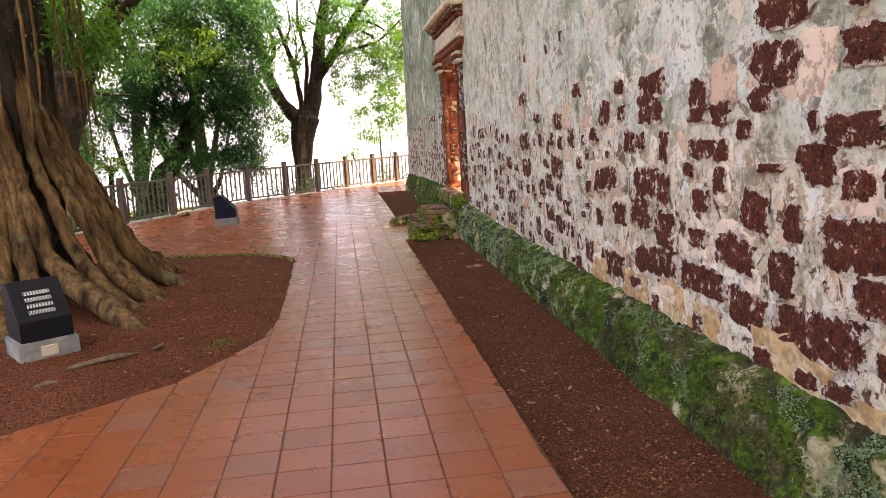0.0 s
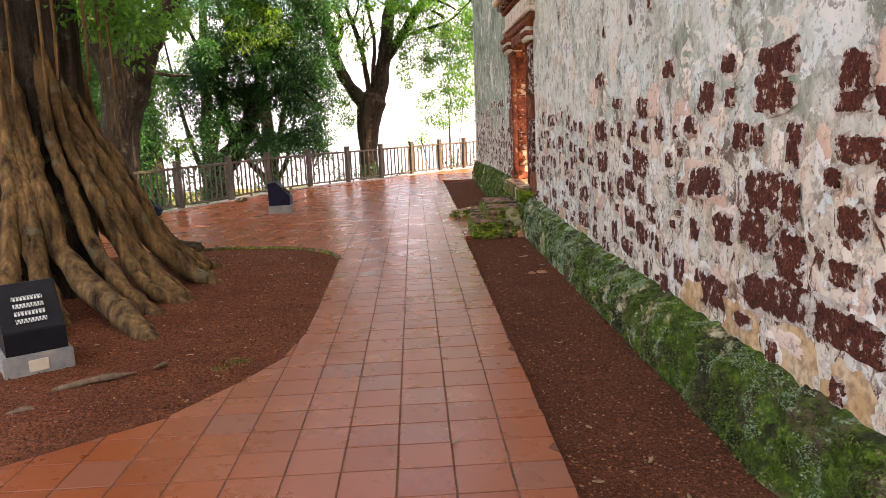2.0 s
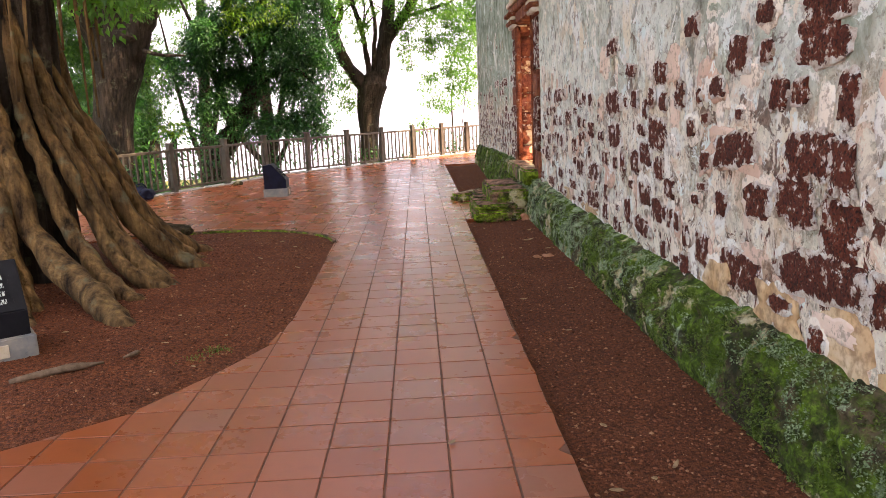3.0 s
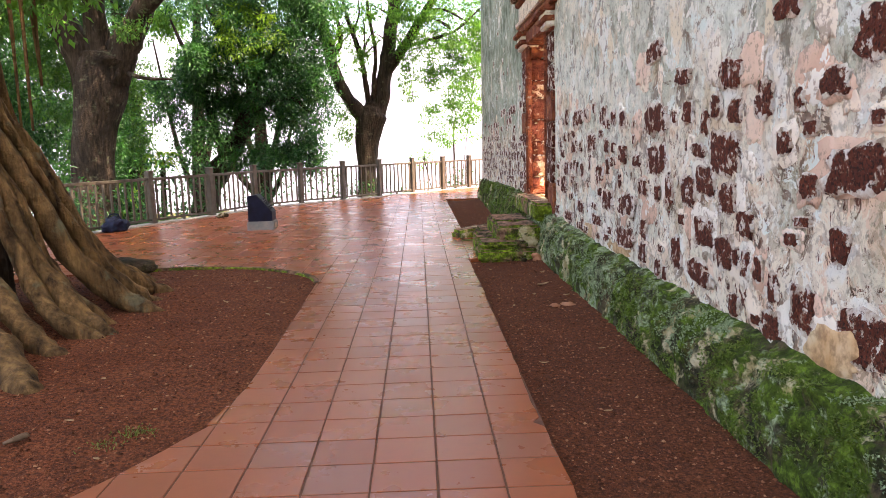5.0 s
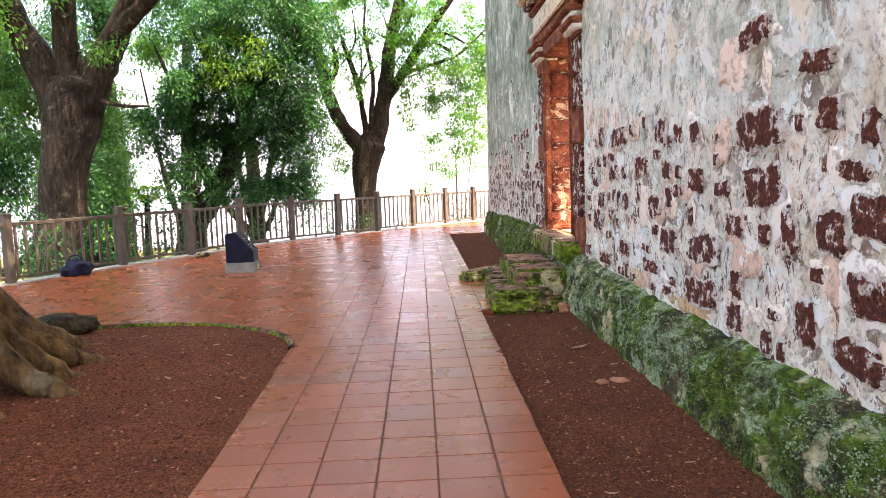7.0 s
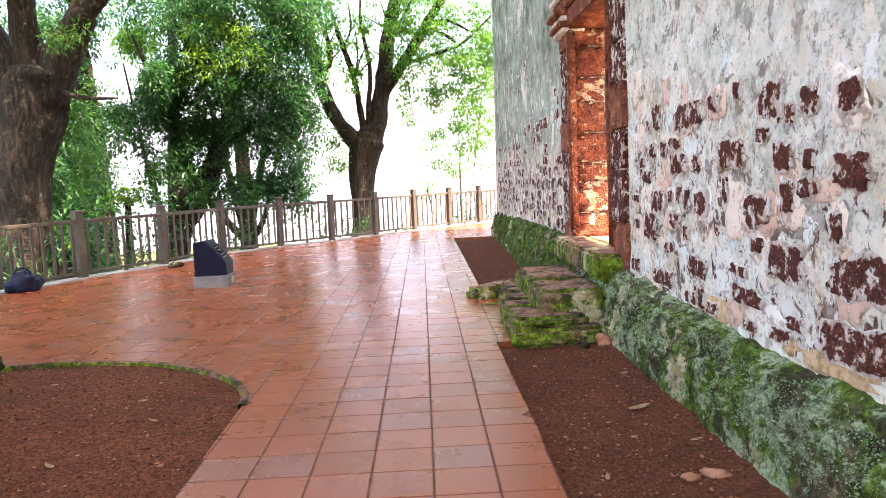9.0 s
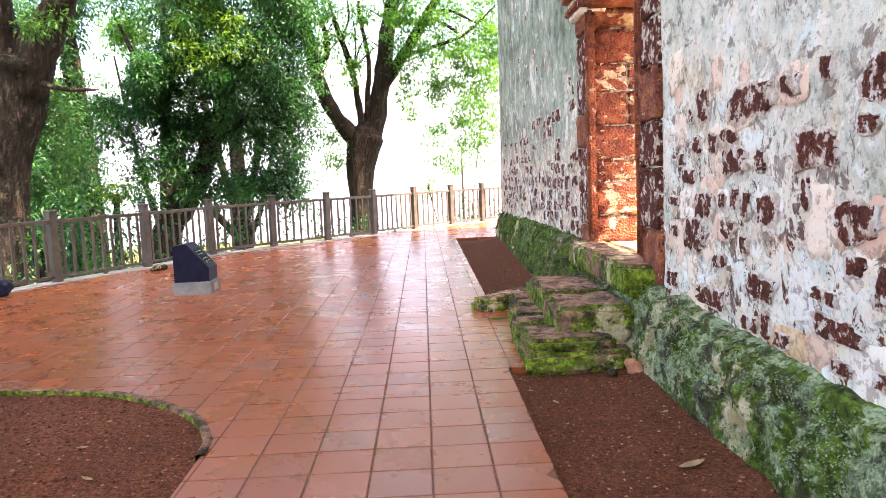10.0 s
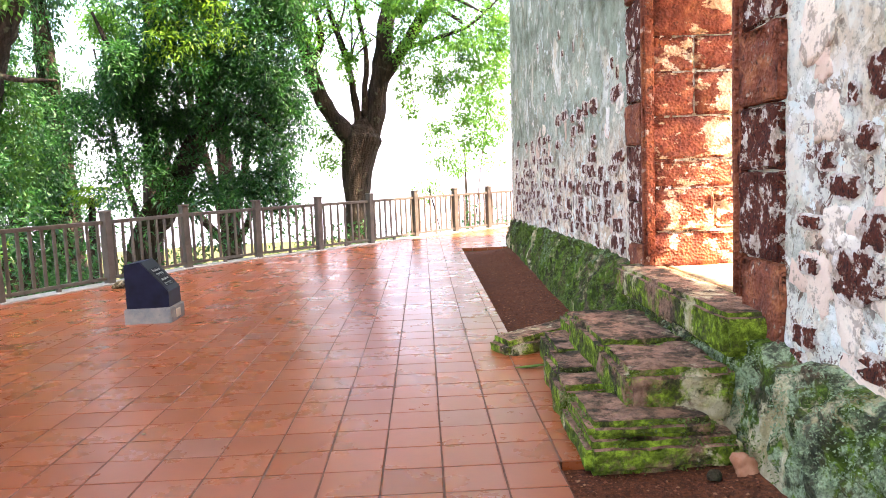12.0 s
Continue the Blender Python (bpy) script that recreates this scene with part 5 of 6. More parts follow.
def build_forked_tree():
    """The rain tree with the forked trunk."""
    o = Vector((-1.9, 26, -2.2))
    tree = tagged(new("forked_tree"), "dark forked rain tree with sparse feathery leaves behind the fence", "tree")
    tree.location = o

    def at(*rows):
        return [(x - o.x, y - o.y, z - o.z, r) for x, y, z, r in rows]

    limb("trunk", at((-1.92, 26, -2.4, 0.5), (-1.9, 26, -0.3, 0.36), (-1.88, 26, 1.0, 0.35), (-1.84, 26, 1.8, 0.4), (-1.66, 26, 2.5, 0.5), (-1.55, 26, 2.95, 0.34), (-1.5, 26, 3.3, 0.08)), BARK_GREY, tree, 18, 7, 0.2)
    big = (((-1.85, 26, 2.5, 0.3), (-2.4, 25.9, 3.15, 0.24), (-2.85, 25.8, 4.1, 0.21), (-3.13, 25.6, 5.5, 0.2), (-3.3, 25.4, 6.5, 0.17), (-3.9, 25, 8.4, 0.1), (-4.6, 24.5, 10, 0.04)),
           ((-1.55, 26, 2.2, 0.3), (-1.25, 26, 3.4, 0.29), (-1.05, 26, 4.4, 0.27), (-0.88, 26.1, 5.5, 0.25), (-0.7, 26.2, 6.4, 0.22), (-0.2, 26.4, 8.2, 0.15), (0.6, 26.5, 10.5, 0.05)),
           ((-1.05, 26, 4.1, 0.2), (-0.4, 25.8, 4.95, 0.18), (0.2, 25.6, 5.8, 0.15), (0.55, 25.4, 6.3, 0.13), (1.8, 25, 7.8, 0.06)),
           ((-1.7, 26, 2.9, 0.14), (-1.8, 25.8, 3.7, 0.1), (-1.9, 25.7, 4.5, 0.08), (-2.3, 25.6, 5.8, 0.06), (-2.6, 25.5, 7.2, 0.03)),
           ((-1.55, 26, 3.0, 0.12), (-1.5, 25.7, 3.8, 0.09), (-1.4, 25.6, 4.8, 0.07), (-1.6, 25.5, 6.2, 0.05), (-1.5, 25.4, 7.5, 0.02)))
    twigs("limb", [at(*p) for p in big], BARK_GREY, tree)
    small = (((-0.3, 25.8, 4.95, 0.07), (0.5, 25.4, 5.1, 0.055), (1.4, 25, 5.35, 0.04), (2.3, 24.8, 6.1, 0.02)),
             ((-2.9, 25.8, 4.6, 0.08), (-2.6, 25.6, 5.1, 0.1), (-2.65, 25.5, 5.8, 0.07), (-3.0, 25.4, 6.8, 0.03)),
             ((-3.0, 25.7, 5.1, 0.06), (-3.7, 25.2, 5.9, 0.045), (-4.5, 24.8, 6.3, 0.02)),
             ((0.4, 25.4, 6.1, 0.05), (1.0, 25, 6.0, 0.04), (1.7, 24.8, 5.6, 0.02)),
             ((-0.75, 26.1, 5.9, 0.05), (-0.2, 26, 6.6, 0.04), (0.2, 25.8, 7.4, 0.02)),
             ((-2.2, 25.6, 5.4, 0.035), (-1.9, 25.4, 6.0, 0.03), (-1.95, 25.3, 6.9, 0.015)),
             ((-0.9, 26, 4.9, 0.03), (-0.3, 25.6, 4.3, 0.02), (-0.15, 25.5, 3.0, 0.01)))
    twigs("branch", [at(*p) for p in small], BARK_GREY, tree)
    q = random.Random(41)
    for i in range(16):
        a = q.choice(((-2.9, 25.7, 4.8), (-3.1, 25.6, 5.7), (-1.0, 26, 5.0), (-0.8, 26, 6.0), (0.1, 25.6, 5.7), (-1.85, 25.7, 4.6), (1.2, 25.1, 5.4)))
        d = (q.uniform(-1, 1), q.uniform(-0.8, 0.2), q.uniform(0.2, 1.2))
        twigs("twig", [at((*a, 0.035), (a[0] + d[0] * 0.5, a[1] + d[1] * 0.5, a[2] + d[2] * 0.7, 0.024), (a[0] + d[0] * 1.2 + q.uniform(-0.2, 0.2), a[1] + d[1], a[2] + d[2] * 1.3, 0.008))], BARK_GREY, tree)
    g = np.random.default_rng(12)
    V = []
    for c, s, n, k in (((0.9, 25.3, 4.6), (1.5, 1.0, 1.2), 50, 60), ((1.6, 25.2, 3.3), (0.9, 0.8, 1.7), 40, 55), ((-2.2, 25.3, 5.2), (0.9, 0.8, 0.9), 18, 50), ((-0.3, 25.2, 6.0), (1.2, 0.8, 0.7), 24, 55), ((0.6, 25.3, 2.6), (0.5, 0.6, 0.9), 10, 45), ((0.1, 25.3, 4.2), (0.7, 0.8, 1.0), 14, 55), ((-0.6, 25.4, 5.0), (0.4, 0.6, 1.1), 10, 60),
                       ((0.4, 25.2, 6.7), (1.8, 1.2, 0.9), 34, 65), ((-1.4, 25.4, 7.6), (2.8, 1.6, 1.0), 60, 70), ((-3.4, 25.2, 6.8), (1.1, 1.2, 1.0), 22, 60), ((2.3, 25.5, 5.4), (0.8, 1, 1.3), 20, 50),
                       ((-2.6, 25.8, 2.3), (0.35, 0.4, 0.8), 12, 50), ((2.0, 25.0, 4.8), (0.9, 0.8, 1.0), 26, 50), ((1.2, 25.0, 5.8), (1.2, 0.8, 0.6), 24, 50), ((-0.2, 25.0, 3.6), (0.35, 0.4, 0.5), 8, 40), ((-1.9, 25.2, 4.4), (0.3, 0.4, 0.5), 6, 40), ((-3.0, 25, 5.6), (0.8, 0.8, 0.8), 20, 50), ((-1.9, 25.4, 6.2), (0.8, 0.8, 0.6), 10, 50), ((0.2, 26, 9.6), (4.5, 4.0, 1.6), 120, 80)):
        P = blob(c, s, n, 0.1, int(abs(c[0]) * 31 + c[2] * 7))
        V.append(leaves(P - np.array(o), g.uniform(0.18, 0.42, n), int(k * 1.2), 0.12, 0.055, 0.35, 0.7))
    crown("crown", np.concatenate(V), LEAF_FINE, tree, "sparse bright green feathery foliage")


def build_leaning_tree():
    o = Vector((-7.6, 24, -2.5))
    tree = tagged(new("mango_tree"), "leaning mango tree with dense dark glossy foliage behind the fence", "tree")
    tree.location = o
    limb("trunk", [(x - o.x, y - o.y, z - o.z, r) for x, y, z, r in ((-7.6, 24, -2.6, 0.5), (-7.0, 24, 0.2, 0.4), (-6.3, 24, 1.3, 0.34), (-5.6, 24, 2.6, 0.26), (-5.2, 24, 4.2, 0.2), (-4.9, 23.8, 6, 0.1))], BARK_GREY, tree, 14, 6, 0.2)
    twigs("limb", [[(x - o.x, y - o.y, z - o.z, r) for x, y, z, r in p] for p in (
        ((-6.4, 24, 1.1, 0.16), (-6.7, 23.8, 2.6, 0.13), (-7.2, 23.5, 4.4, 0.08), (-7.6, 23.3, 5.6, 0.03)),
        ((-5.7, 24, 2.4, 0.15), (-4.9, 23.7, 3.0, 0.11), (-4.0, 23.4, 3.1, 0.07), (-3.4, 23.3, 2.6, 0.03)),
        ((-5.3, 24, 3.8, 0.14), (-4.5, 23.8, 4.6, 0.1), (-3.8, 23.5, 5.2, 0.05)),
        ((-5.3, 24, 3.6, 0.1), (-6.0, 23.4, 4.9, 0.08), (-6.4, 23, 6.0, 0.04)))], BARK_GREY, tree)
    V = []
    for c, s, n, k, m in (((-6.7, 23.6, 4.1), (2.1, 1.5, 1.5), 84, 60, 0), ((-5.2, 23.4, 4.9), (1.9, 1.5, 1.5), 76, 60, 0), ((-4.5, 23.4, 3.6), (1.0, 1.2, 1.3), 70, 60, 0), ((-6.0, 23.8, 2.7), (1.5, 1.2, 0.8), 70, 60, 0),
                          ((-3.9, 23.3, 2.0), (0.75, 0.8, 0.9), 36, 50, 0), ((-7.9, 23.6, 3.2), (0.9, 1.0, 1.2), 50, 60, 0), ((-4.4, 23.4, 1.3), (0.9, 0.8, 0.45), 24, 45, 0), ((-5.0, 23.8, 6.8), (2.4, 2.0, 1.1), 110, 60, 0), ((-7.6, 23.4, 4.4), (1.2, 1.0, 0.8), 60, 55, 0), ((-3.6, 23.3, 4.2), (0.5, 0.8, 1.3), 30, 45, 0), ((-5.4, 23.2, 1.3), (1.3, 0.6, 0.5), 34, 45, 0), ((-7.0, 23.0, 1.7), (1.0, 0.7, 0.8), 34, 45, 0), ((-3.6, 23.2, 1.2), (0.7, 0.5, 0.4), 16, 40, 0), ((-3.3, 23.3, 2.7), (0.6, 0.6, 1.3), 34, 45, 0), ((-6.0, 23.2, 6.2), (2.6, 1.2, 0.9), 70, 50, 0), ((-3.9, 23.4, 5.2), (0.6, 0.8, 1.0), 26, 50, 0), ((-3.1, 23.4, 3.9), (0.6, 0.6, 1.6), 44, 45, 0), ((-3.3, 23.2, 1.0), (0.9, 0.5, 0.55), 20, 40, 0), ((-3.2, 23.4, 5.9), (1.0, 0.7, 1.1), 60, 50, 0)):
        P = blob(c, s, n, 0.2, int(abs(c[0]) * 13 + c[2] * 5))
        V.append(leaves(P - np.array(o), np.full(n, 0.34), int(k * 1.35), 0.15, 0.048, 0.3, 0.8))
    crown("crown", np.concatenate(V), LEAF_DARK, tree, "dense dark green drooping foliage")
    # spray whose sunlight is painted as a brighter lime leaf colour
    V = leaves(blob((-5.1, 22.6, 5.0), (1.1, 0.6, 0.9), 40, 0.2, 77) - np.array(o), np.full(40, 0.28), 45, 0.15, 0.045, 0.5)
    crown("sunlit_spray", V, LEAF_LIME, tree, "sunlit mango leaves, the sun put into a yellow-green colour")


def build_big_tree():
    o = Vector((-8.0, 18.2, -2.0))
    tree = tagged(new("rain_tree"), "massive rough-barked rain tree standing outside the fence", "tree")
    tree.location = o

    def at(*rows):
        return [(x - o.x, y - o.y, z - o.z, r) for x, y, z, r in rows]

    limb("trunk", at((-8.4, 18.2, -2.2, 0.7), (-8.28, 18.2, -0.3, 0.5), (-8.2, 18.2, 1.1, 0.46), (-8.02, 18.2, 2.2, 0.52), (-7.78, 18.2, 3.1, 0.66), (-7.68, 18.2, 3.7, 0.62), (-7.65, 18.2, 4.3, 0.15)), BARK_GREY, tree, 22, 8, 0.3)
    twigs("limb", [at(*p) for p in (
        ((-7.95, 18.2, 3.1, 0.42), (-8.25, 18.1, 4.1, 0.36), (-8.7, 18, 5.1, 0.3), (-9.4, 17.8, 7.0, 0.2)),
        ((-7.45, 18.2, 3.3, 0.42), (-7.0, 18.1, 4.2, 0.34), (-6.5, 18, 5.0, 0.27), (-5.7, 17.8, 6.6, 0.18)),
        ((-7.3, 18.1, 4.0, 0.28), (-6.5, 17.9, 4.9, 0.22), (-5.6, 17.7, 5.6, 0.17), (-4.2, 17.4, 6.8, 0.08)),
        ((-7.7, 18.2, 3.7, 0.36), (-7.65, 17.9, 5.0, 0.26), (-7.3, 17.5, 7, 0.18)),
        ((-7.2, 18.1, 3.5, 0.07), (-6.6, 17.9, 3.3, 0.045), (-5.9, 17.8, 3.25, 0.02)))], BARK_GREY, tree)
    V = []
    for c, s, n, k in (((-9.8, 17.6, 5.2), (1.8, 1.6, 1.3), 120, 75), ((-7.6, 17.2, 6.6), (2.6, 2.0, 1.1), 110, 75), ((-5.2, 17.2, 6.9), (2.2, 1.8, 0.8), 70, 65), ((-9.1, 18.6, 3.4), (0.7, 0.8, 1.3), 60, 60),
                       ((-6.6, 17.4, 4.4), (0.5, 0.6, 0.4), 7, 45), ((-7.3, 18.9, 2.6), (0.5, 0.5, 1.6), 22, 55), ((-8.6, 18.6, 1.4), (0.35, 0.5, 1.4), 18, 55), ((-2.8, 18.5, 8.2), (3.0, 3.0, 0.9), 80, 65), ((-7, 18.5, 9), (4, 4, 1.4), 110, 65)):
        P = blob(c, s, n, 0.15, int(abs(c[0]) * 17 + c[2] * 3))
        V.append(leaves(P - np.array(o), np.full(n, 0.3), k, 0.12, 0.05, 0.45, 0.8))
    crown("crown", np.concatenate(V), LEAF_FIG, tree, "overhanging green crown")


def build_back_tree(name, o, spread, label, parts, m, size, girth=1.0):
    o = Vector(o)
    tree = tagged(new(name), label, "tree")
    tree.location = o
    top = Vector(parts[0][0])
    limb("trunk", ((0, 0, -0.2, 0.4 * girth), (0.1, 0.1, (top.z - o.z) * 0.5, 0.3 * girth), (top.x - o.x, top.y - o.y, top.z - o.z, 0.12 * girth)), BARK_GREY, tree, 12, 6)
    V = []
    for i, (c, s, n, k) in enumerate(parts):
        P = blob(c, s, n, 0.15, i + int(abs(o.x) * 7))
        V.append(leaves(P - np.array(o), np.full(n, spread), k, size[0], size[1], 0.5, 0.85))
        limb("limb", ((0.05, 0.05, (top.z - o.z) * 0.45, 0.15 * girth), (((c[0] - o.x) * 0.5), (c[1] - o.y) * 0.5, (c[2] - o.z) * 0.7, 0.1 * girth), (c[0] - o.x, c[1] - o.y, c[2] - o.z, 0.03)), BARK_GREY, tree, 8, 5)
    crown("crown", np.concatenate(V), m, tree)


build_forked_tree()
build_leaning_tree()
build_big_tree()
build_back_tree("shade_tree", (-12.2, 20.5, -4.5), 0.42, "dark leafy tree with drooping branches on the slope",
                (((-12.0, 20.3, 3.6), (2.0, 1.8, 2.2), 150, 65), ((-10.6, 20.6, 2.2), (1.2, 1.2, 1.6), 80, 60), ((-13.5, 19.5, 1.5), (1.8, 1.8, 1.8), 90, 55), ((-9.4, 21.5, 1.3), (0.8, 0.8, 1.3), 40, 55), ((-12, 20, 6.0), (2.2, 1.8, 1.2), 70, 55)), LEAF_DARK, (0.19, 0.055))
build_back_tree("vine_tree", (-10.6, 27.0, -5), 0.34, "tree trunk wrapped in hanging dark green vines",
                (((-10.7, 27.0, 7.6), (1.6, 1.3, 1.2), 60, 60), ((-10.6, 26.9, 3.8), (0.7, 0.7, 1.6), 60, 60), ((-10.7, 26.8, 1.4), (1.0, 0.9, 1.8), 100, 60), ((-11.0, 26.6, -0.8), (1.3, 1.0, 1.2), 70, 50)), LEAF_DARK, (0.17, 0.055), 1.5)
def hang_vines(label):
    """Leafy climbers all the way up the vine-clad trunk."""
    g = np.random.default_rng(53)
    n = 150
    z = g.uniform(-2, 9, n)
    P = np.column_stack([-10.6 + g.normal(size=n) * 0.3, 26.9 + g.normal(size=n) * 0.3, z])
    tagged(crown("climbing_vines", leaves(P, g.uniform(0.2, 0.42, n), 60, 0.16, 0.055, 0.7), LEAF_DARK, None), label, "vines", kind="stuff")


hang_vines("dark green climbers hanging down a tree trunk")
build_back_tree("bushy_tree", (-6.2, 28.5, -6), 0.42, "broad leafy tree on the slope behind the mango tree",
                (((-6.2, 28.3, 6.0), (3.0, 1.5, 2.0), 80, 50), ((-9.0, 28.3, 4.6), (1.9, 1.3, 1.8), 50, 50), ((-4.0, 28.0, 7.6), (2.0, 1.4, 1.3), 70, 50), ((-4.6, 27.8, 3.2), (0.9, 1.0, 1.6), 40, 45), ((-7.8, 28, 8.4), (2.4, 1.4, 1.2), 70, 50)), LEAF_FIG, (0.17, 0.06))
build_back_tree("low_tree", (-10.6, 24.8, -6), 0.4, "bushy dark tree low on the slope",
                (((-10.6, 24.6, 2.4), (1.5, 1.2, 1.8), 110, 55), ((-11.6, 24, -0.2), (1.4, 1.2, 1.4), 60, 50), ((-12.6, 24, 5.5), (1.6, 1.4, 2.2), 110, 60), ((-11.3, 25.5, 5.0), (0.9, 1.0, 2.6), 130, 60), ((-10.5, 23.4, 1.9), (1.1, 1.0, 1.6), 90, 60)), LEAF_DARK, (0.18, 0.055))
build_back_tree("slope_tree", (-9.2, 30, -8), 0.45, "tall slender tree on the slope beyond the fence",
                (((-8.6, 30, 8.2), (2.2, 1.8, 1.8), 70, 55), ((-6.8, 30, 9.4), (2.2, 1.8, 1.4), 60, 55), ((-10.5, 30, 6), (1.4, 1.4, 1.4), 40, 50)), LEAF_FINE, (0.18, 0.07))
build_back_tree("far_tree", (1.5, 33, -8), 0.4, "thin pale green tree far down the slope",
                (((1.6, 33, 2.5), (1.2, 1.2, 1.2), 16, 40), ((0.2, 33, 1.0), (0.8, 1, 0.5), 7, 34), ((2.6, 33, 4.6), (1.2, 1.2, 1.6), 20, 40)), LEAF_FINE, (0.16, 0.07), 0.2)


def build_palm(o, label):
    o = Vector(o)
    palm = tagged(new("palm"), label, "palm")
    palm.location = o
    limb("trunk", ((0, 0, -0.2, 0.12), (0.05, 0, 1.6, 0.1), (0.1, 0.05, 3.0, 0.09)), BARK_GREY, palm, 10, 5)
    g = random.Random(6)
    for i in range(15):
        a = 2 * math.pi * i / 15 + g.uniform(-0.2, 0.2)
        up = g.uniform(0.9, 2.0)
        V, F = [], []
        for s in range(13):
            t = s / 12
            r, z = 0.75 * t, 2.7 + up * t - 1.3 * t * t
            c = Vector((0.1 + math.cos(a) * r, 0.05 + math.sin(a) * r, z))
            w = 0.14 * math.sin(math.pi * min(0.98, t * 0.9 + 0.1))
            side = Vector((-math.sin(a), math.cos(a), 0))
            out = Vector((math.cos(a), math.sin(a), -0.4)) * 0.1
            for sg in (1, -1):
                b = len(V)
                V += [c, c + side * sg * w * 0.5 + out * 0.6 + Vector((0, 0, 0.03)), c + side * sg * w + out - Vector((0, 0, 0.08)), c + out * 0.35]
                F.append((b, b + 1, b + 2, b + 3))
        under(new("frond", mesh("frond", V, F, LEAF_LIME)), palm)


# tree crowns keep the sun off; the lime fronds also stand in for sunlight
build_palm((-8.95, 25.2, -1.75), "yellow-green palm beyond the fence, sunlight put into its leaf colour")


def build_undergrowth():
    g = np.random.default_rng(31)
    # the bright set carries its sunlight in the lime leaf colour
    for name, m, n, k, label in (("undergrowth", LEAF_DARK, 420, 60, "low green bushes on the slope below the fence"), ("bright_undergrowth", LEAF_LIME, 40, 36, "shrubs below the fence, sunlight painted as lime-green leaves")):
        P = []
        while len(P) < n:
            x, y = g.uniform(-14, 4), g.uniform(12, 32)
            b = beyond((x, y))
            if 0.7 < b < 7:
                P.append((x, y, drop((x, y)) + g.uniform(0.1, 2.4) * (1 if x < -3 else 0.5)))
        tagged(crown(name, leaves(np.array(P), g.uniform(0.25, 0.6, n), k, 0.15, 0.05, 0.2), m, None), label, "bushes", kind="stuff")


build_undergrowth()


# ---- pavement ----
def right_edge(y):
    if y < 9.02:
        return EDGE
    if y < 12.2:
        return 1.0
    return 0.69 if y < 19.9 else 7.0


def half_plane(poly, a, b, keep_left):
    """Clip a convex outline to one side of the line a-b."""
    out = []
    s = 1 if keep_left else -1
    val = [s * ((b[0] - a[0]) * (p[1] - a[1]) - (b[1] - a[1]) * (p[0] - a[0])) for p in poly]
    for i, p in enumerate(poly):
        q, u, v = poly[(i + 1) % len(poly)], val[i], val[(i + 1) % len(poly)]
        if u >= 0:
            out.append(p)
        if u * v < 0:
            t = u / (u - v)
            out.append((p[0] + (q[0] - p[0]) * t, p[1] + (q[1] - p[1]) * t))
    return out


def tile_outline(x0, y0):
    """What is left of the tile cell at (x0, y0) between bed, fence and path edge."""
    c = (x0 + PITCH_X / 2, y0 + PITCH_Y / 2)
    edge = right_edge(c[1])
    if x0 >= edge - 0.03 or (c[0] > 1.0 and c[1] < 20.0):
        return []
    x1 = min(x0 + PITCH_X, edge)
    poly = [(x0, y0), (x1, y0), (x1, y0 + PITCH_Y), (x0, y0 + PITCH_Y)]
    h, a, b = nearest_side(c, BED)
    if h < 0.25:
        poly = half_plane(poly, a, b, False)
    elif inside(c, BED):
        return []
    f = beyond(c)
    if f > 0.1:
        return []
    if f > -0.5 and poly:
        h, a, b = nearest_side(c, LONG_FENCE, False)
        n = Vector((b[1] - a[1], a[0] - b[0])).normalized() * 0.12
        poly = half_plane(poly, (a[0] + n.x, a[1] + n.y), (b[0] + n.x, b[1] + n.y), False)
    return poly


def tile_mesh(V, F, poly, gap=0.005, deep=0.06, lift=0.0):
    cx, cy = sum(p[0] for p in poly) / len(poly), sum(p[1] for p in poly) / len(poly)
    n, b = len(poly), len(V)
    for inset, z in ((gap, -deep), (gap, -0.002), (gap + 0.002, lift)):
        for x, y in poly:
            d = math.hypot(x - cx, y - cy) + 1e-6
            k = max(0.2, 1 - inset * 1.41 / d)
            V.append((cx + (x - cx) * k, cy + (y - cy) * k, z))
    for r in (0, 1):
        for i in range(n):
            j = (i + 1) % n
            F.append((b + r * n + i, b + r * n + j, b + (r + 1) * n + j, b + (r + 1) * n + i))
    F.append(tuple(b + 2 * n + i for i in range(n)))


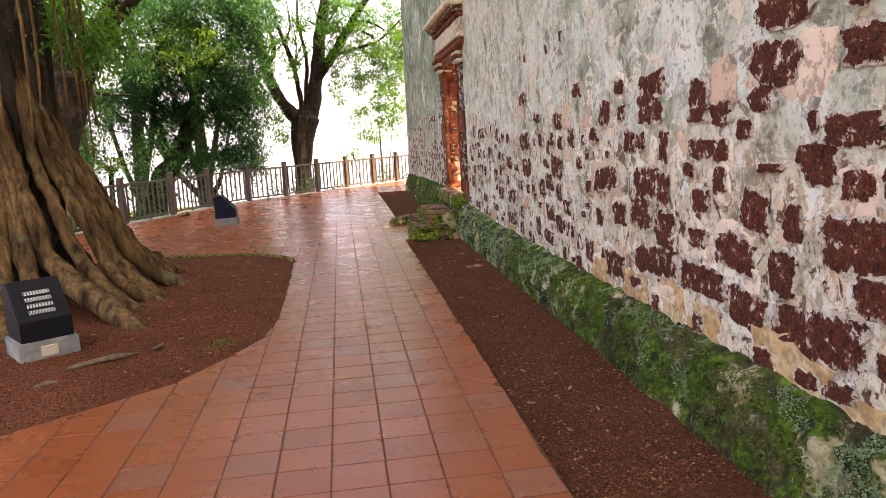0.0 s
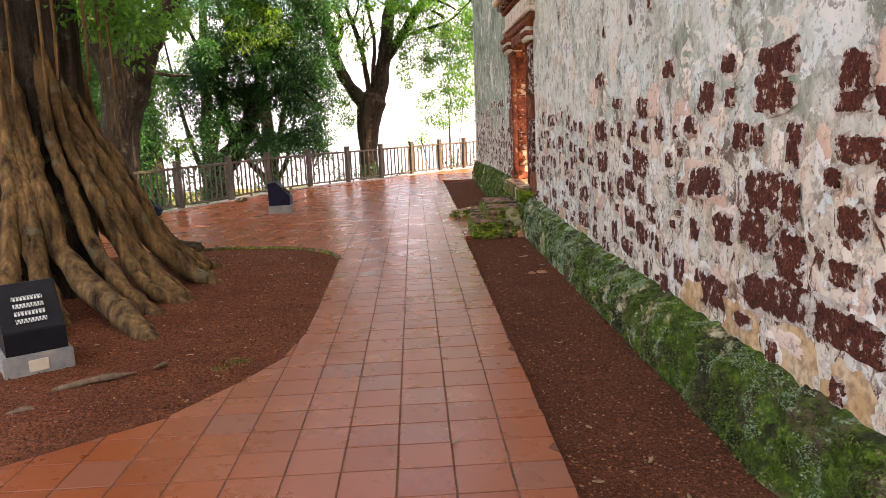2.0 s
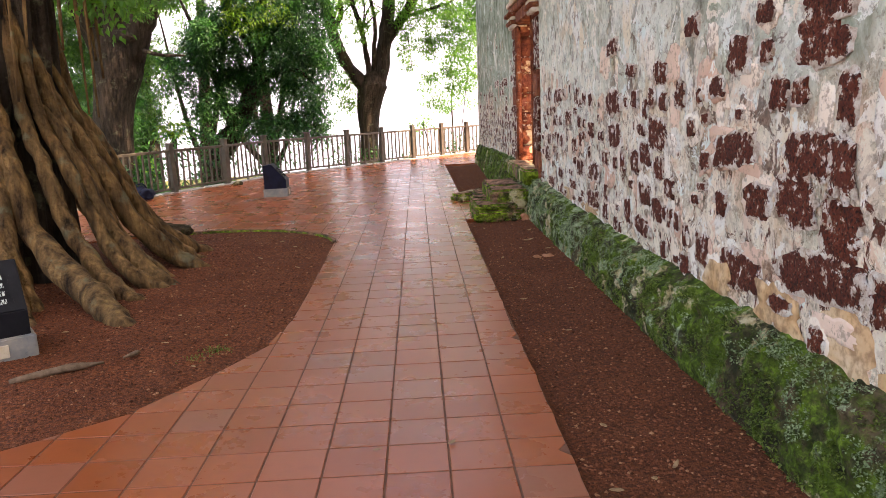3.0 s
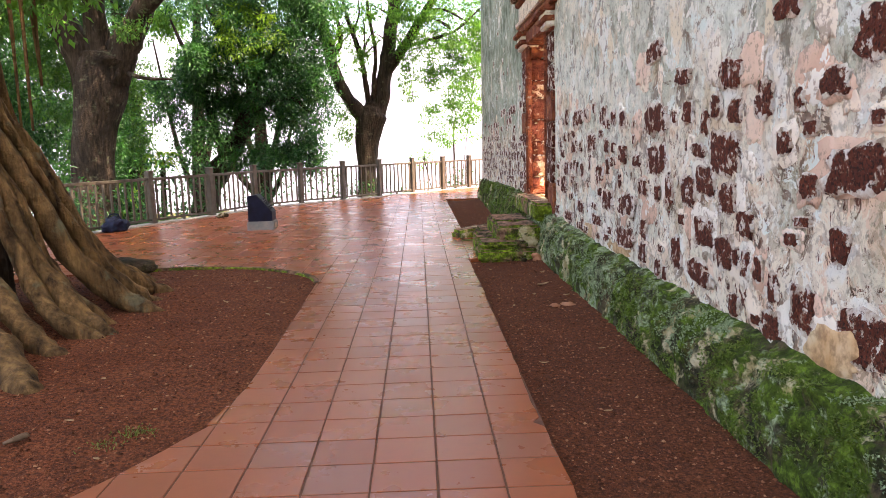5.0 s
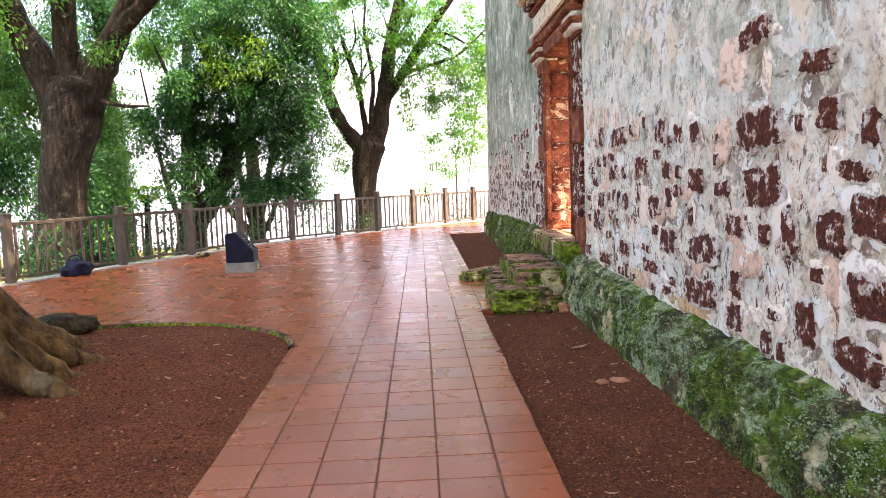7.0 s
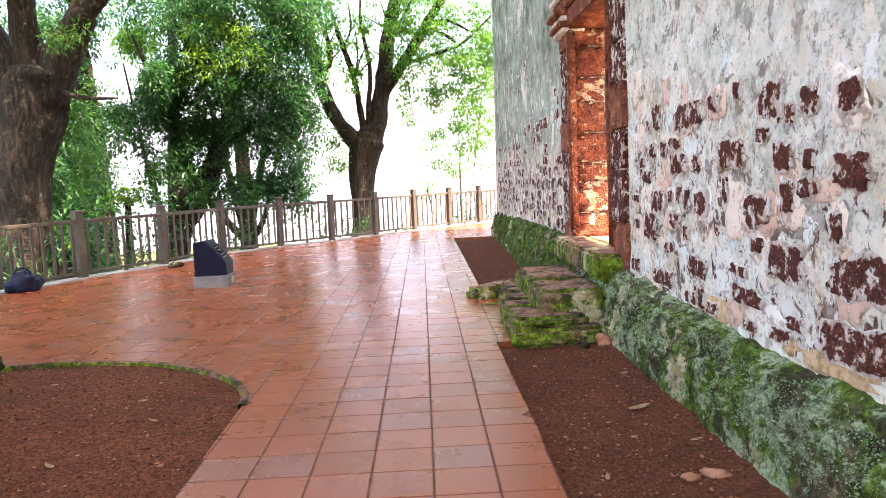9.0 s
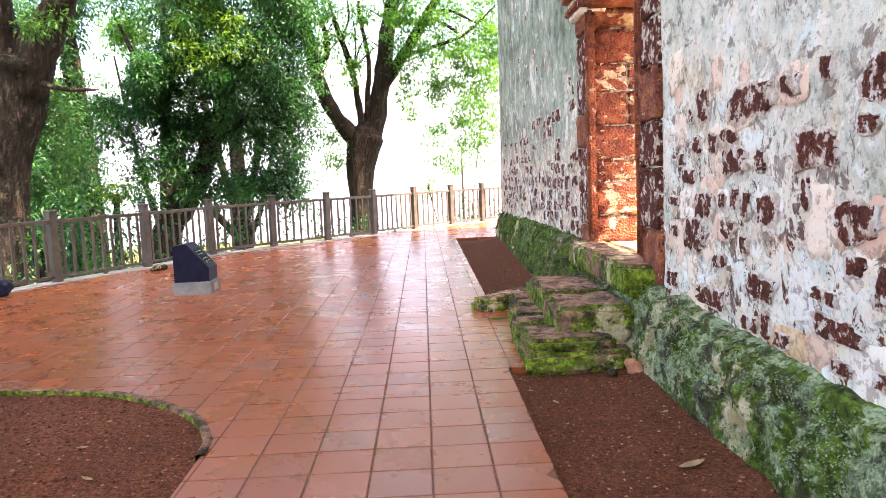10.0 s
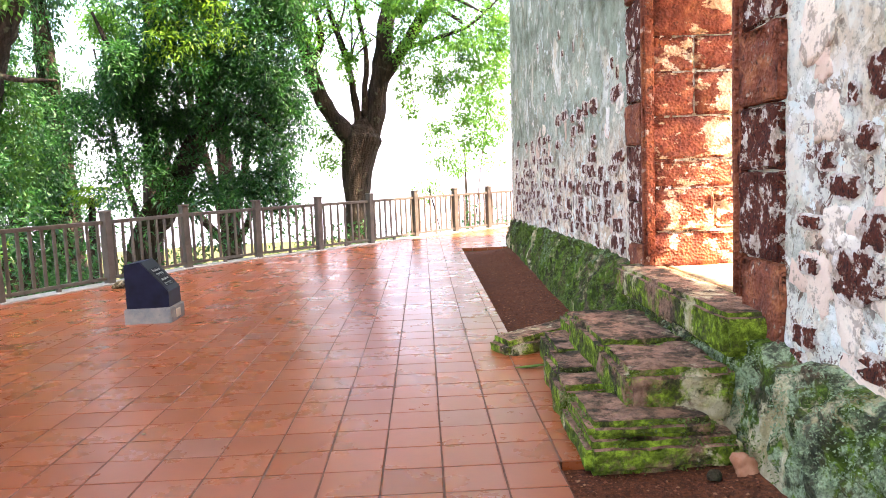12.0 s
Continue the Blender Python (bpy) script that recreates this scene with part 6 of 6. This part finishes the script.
def build_pavement():
    g = random.Random(17)
    base_v, base_f, rest_v, rest_f, near = [], [], [], [], []
    row = -46
    while ROW0 + row * PITCH_Y < 27:
        y0 = ROW0 + row * PITCH_Y
        for col in range(-34, 24):
            poly = tile_outline(col * PITCH_X, y0)
            if len(poly) < 3:
                continue
            area = abs(sum(p[0] * q[1] - q[0] * p[1] for p, q in zip(poly, poly[1:] + poly[:1]))) / 2
            if area < 0.002:
                continue
            b = len(base_v)
            base_v += [(x, y, -0.0032) for x, y in poly]
            base_f.append(tuple(b + i for i in range(len(poly))))
            whole = len(poly) == 4 and area > 0.995 * PITCH_X * PITCH_Y
            if whole and -4 <= col <= 0 and 0.2 < y0 < 15.5:
                near.append((col * PITCH_X, y0))
                continue
            if abs(max(p[0] for p in poly) - EDGE) < 0.01 and y0 < 8.9:
                # worn outer edge of the path
                x0 = poly[0][0]
                wob = [EDGE + 0.012 * noise.noise(Vector((0, (y0 + PITCH_Y * s) * 3.1, 1))) + 0.02 * noise.noise(Vector((0, (y0 + PITCH_Y * s) * 0.9, 6))) - (0.05 if 0.3 < s < 0.7 and row in (-7, -26, -20) else 0) for s in (0, 0.25, 0.5, 0.75, 1)]
                poly = [(x0, y0)] + [(w, y0 + PITCH_Y * s) for w, s in zip(wob, (0, 0.25, 0.5, 0.75, 1))] + [(x0, y0 + PITCH_Y)]
            tile_mesh(rest_v, rest_f, poly, lift=g.uniform(-0.0008, 0.0012))
        row += 1
    base = tagged(new("pavement", mesh("pavement", base_v, base_f, JOINT)), "terrace paved with square terracotta tiles", "pavement", kind="structure")
    tagged(under(new("paving_field", mesh("paving_field", rest_v, rest_f, TILE)), base), "square terracotta tiles with worn joints", kind="stuff")
    V, F = [], []
    tile_mesh(V, F, [(-PITCH_X / 2, -PITCH_Y / 2), (PITCH_X / 2, -PITCH_Y / 2), (PITCH_X / 2, PITCH_Y / 2), (-PITCH_X / 2, PITCH_Y / 2)])
    me = mesh("tile", V, F, TILE)
    for x, y in near[:300]:
        ob = under(new("tile", me), base)
        ob.location = (x + PITCH_X / 2 + g.uniform(-0.001, 0.001), y + PITCH_Y / 2 + g.uniform(-0.001, 0.001), g.uniform(-0.0006, 0.001))
        ob.rotation_euler = (radians(g.uniform(-0.1, 0.1)), radians(g.uniform(-0.1, 0.1)), radians(g.choice((0, 180)) + g.uniform(-0.2, 0.2)))
    V, F = [], []
    for x, y in near[300:]:
        tile_mesh(V, F, [(x, y), (x + PITCH_X, y), (x + PITCH_X, y + PITCH_Y), (x, y + PITCH_Y)])
    if V:
        tagged(under(new("paving_rest", mesh("paving_rest", V, F, TILE)), base), "square terracotta tiles with worn joints", kind="stuff")


build_stones()
build_pavement()
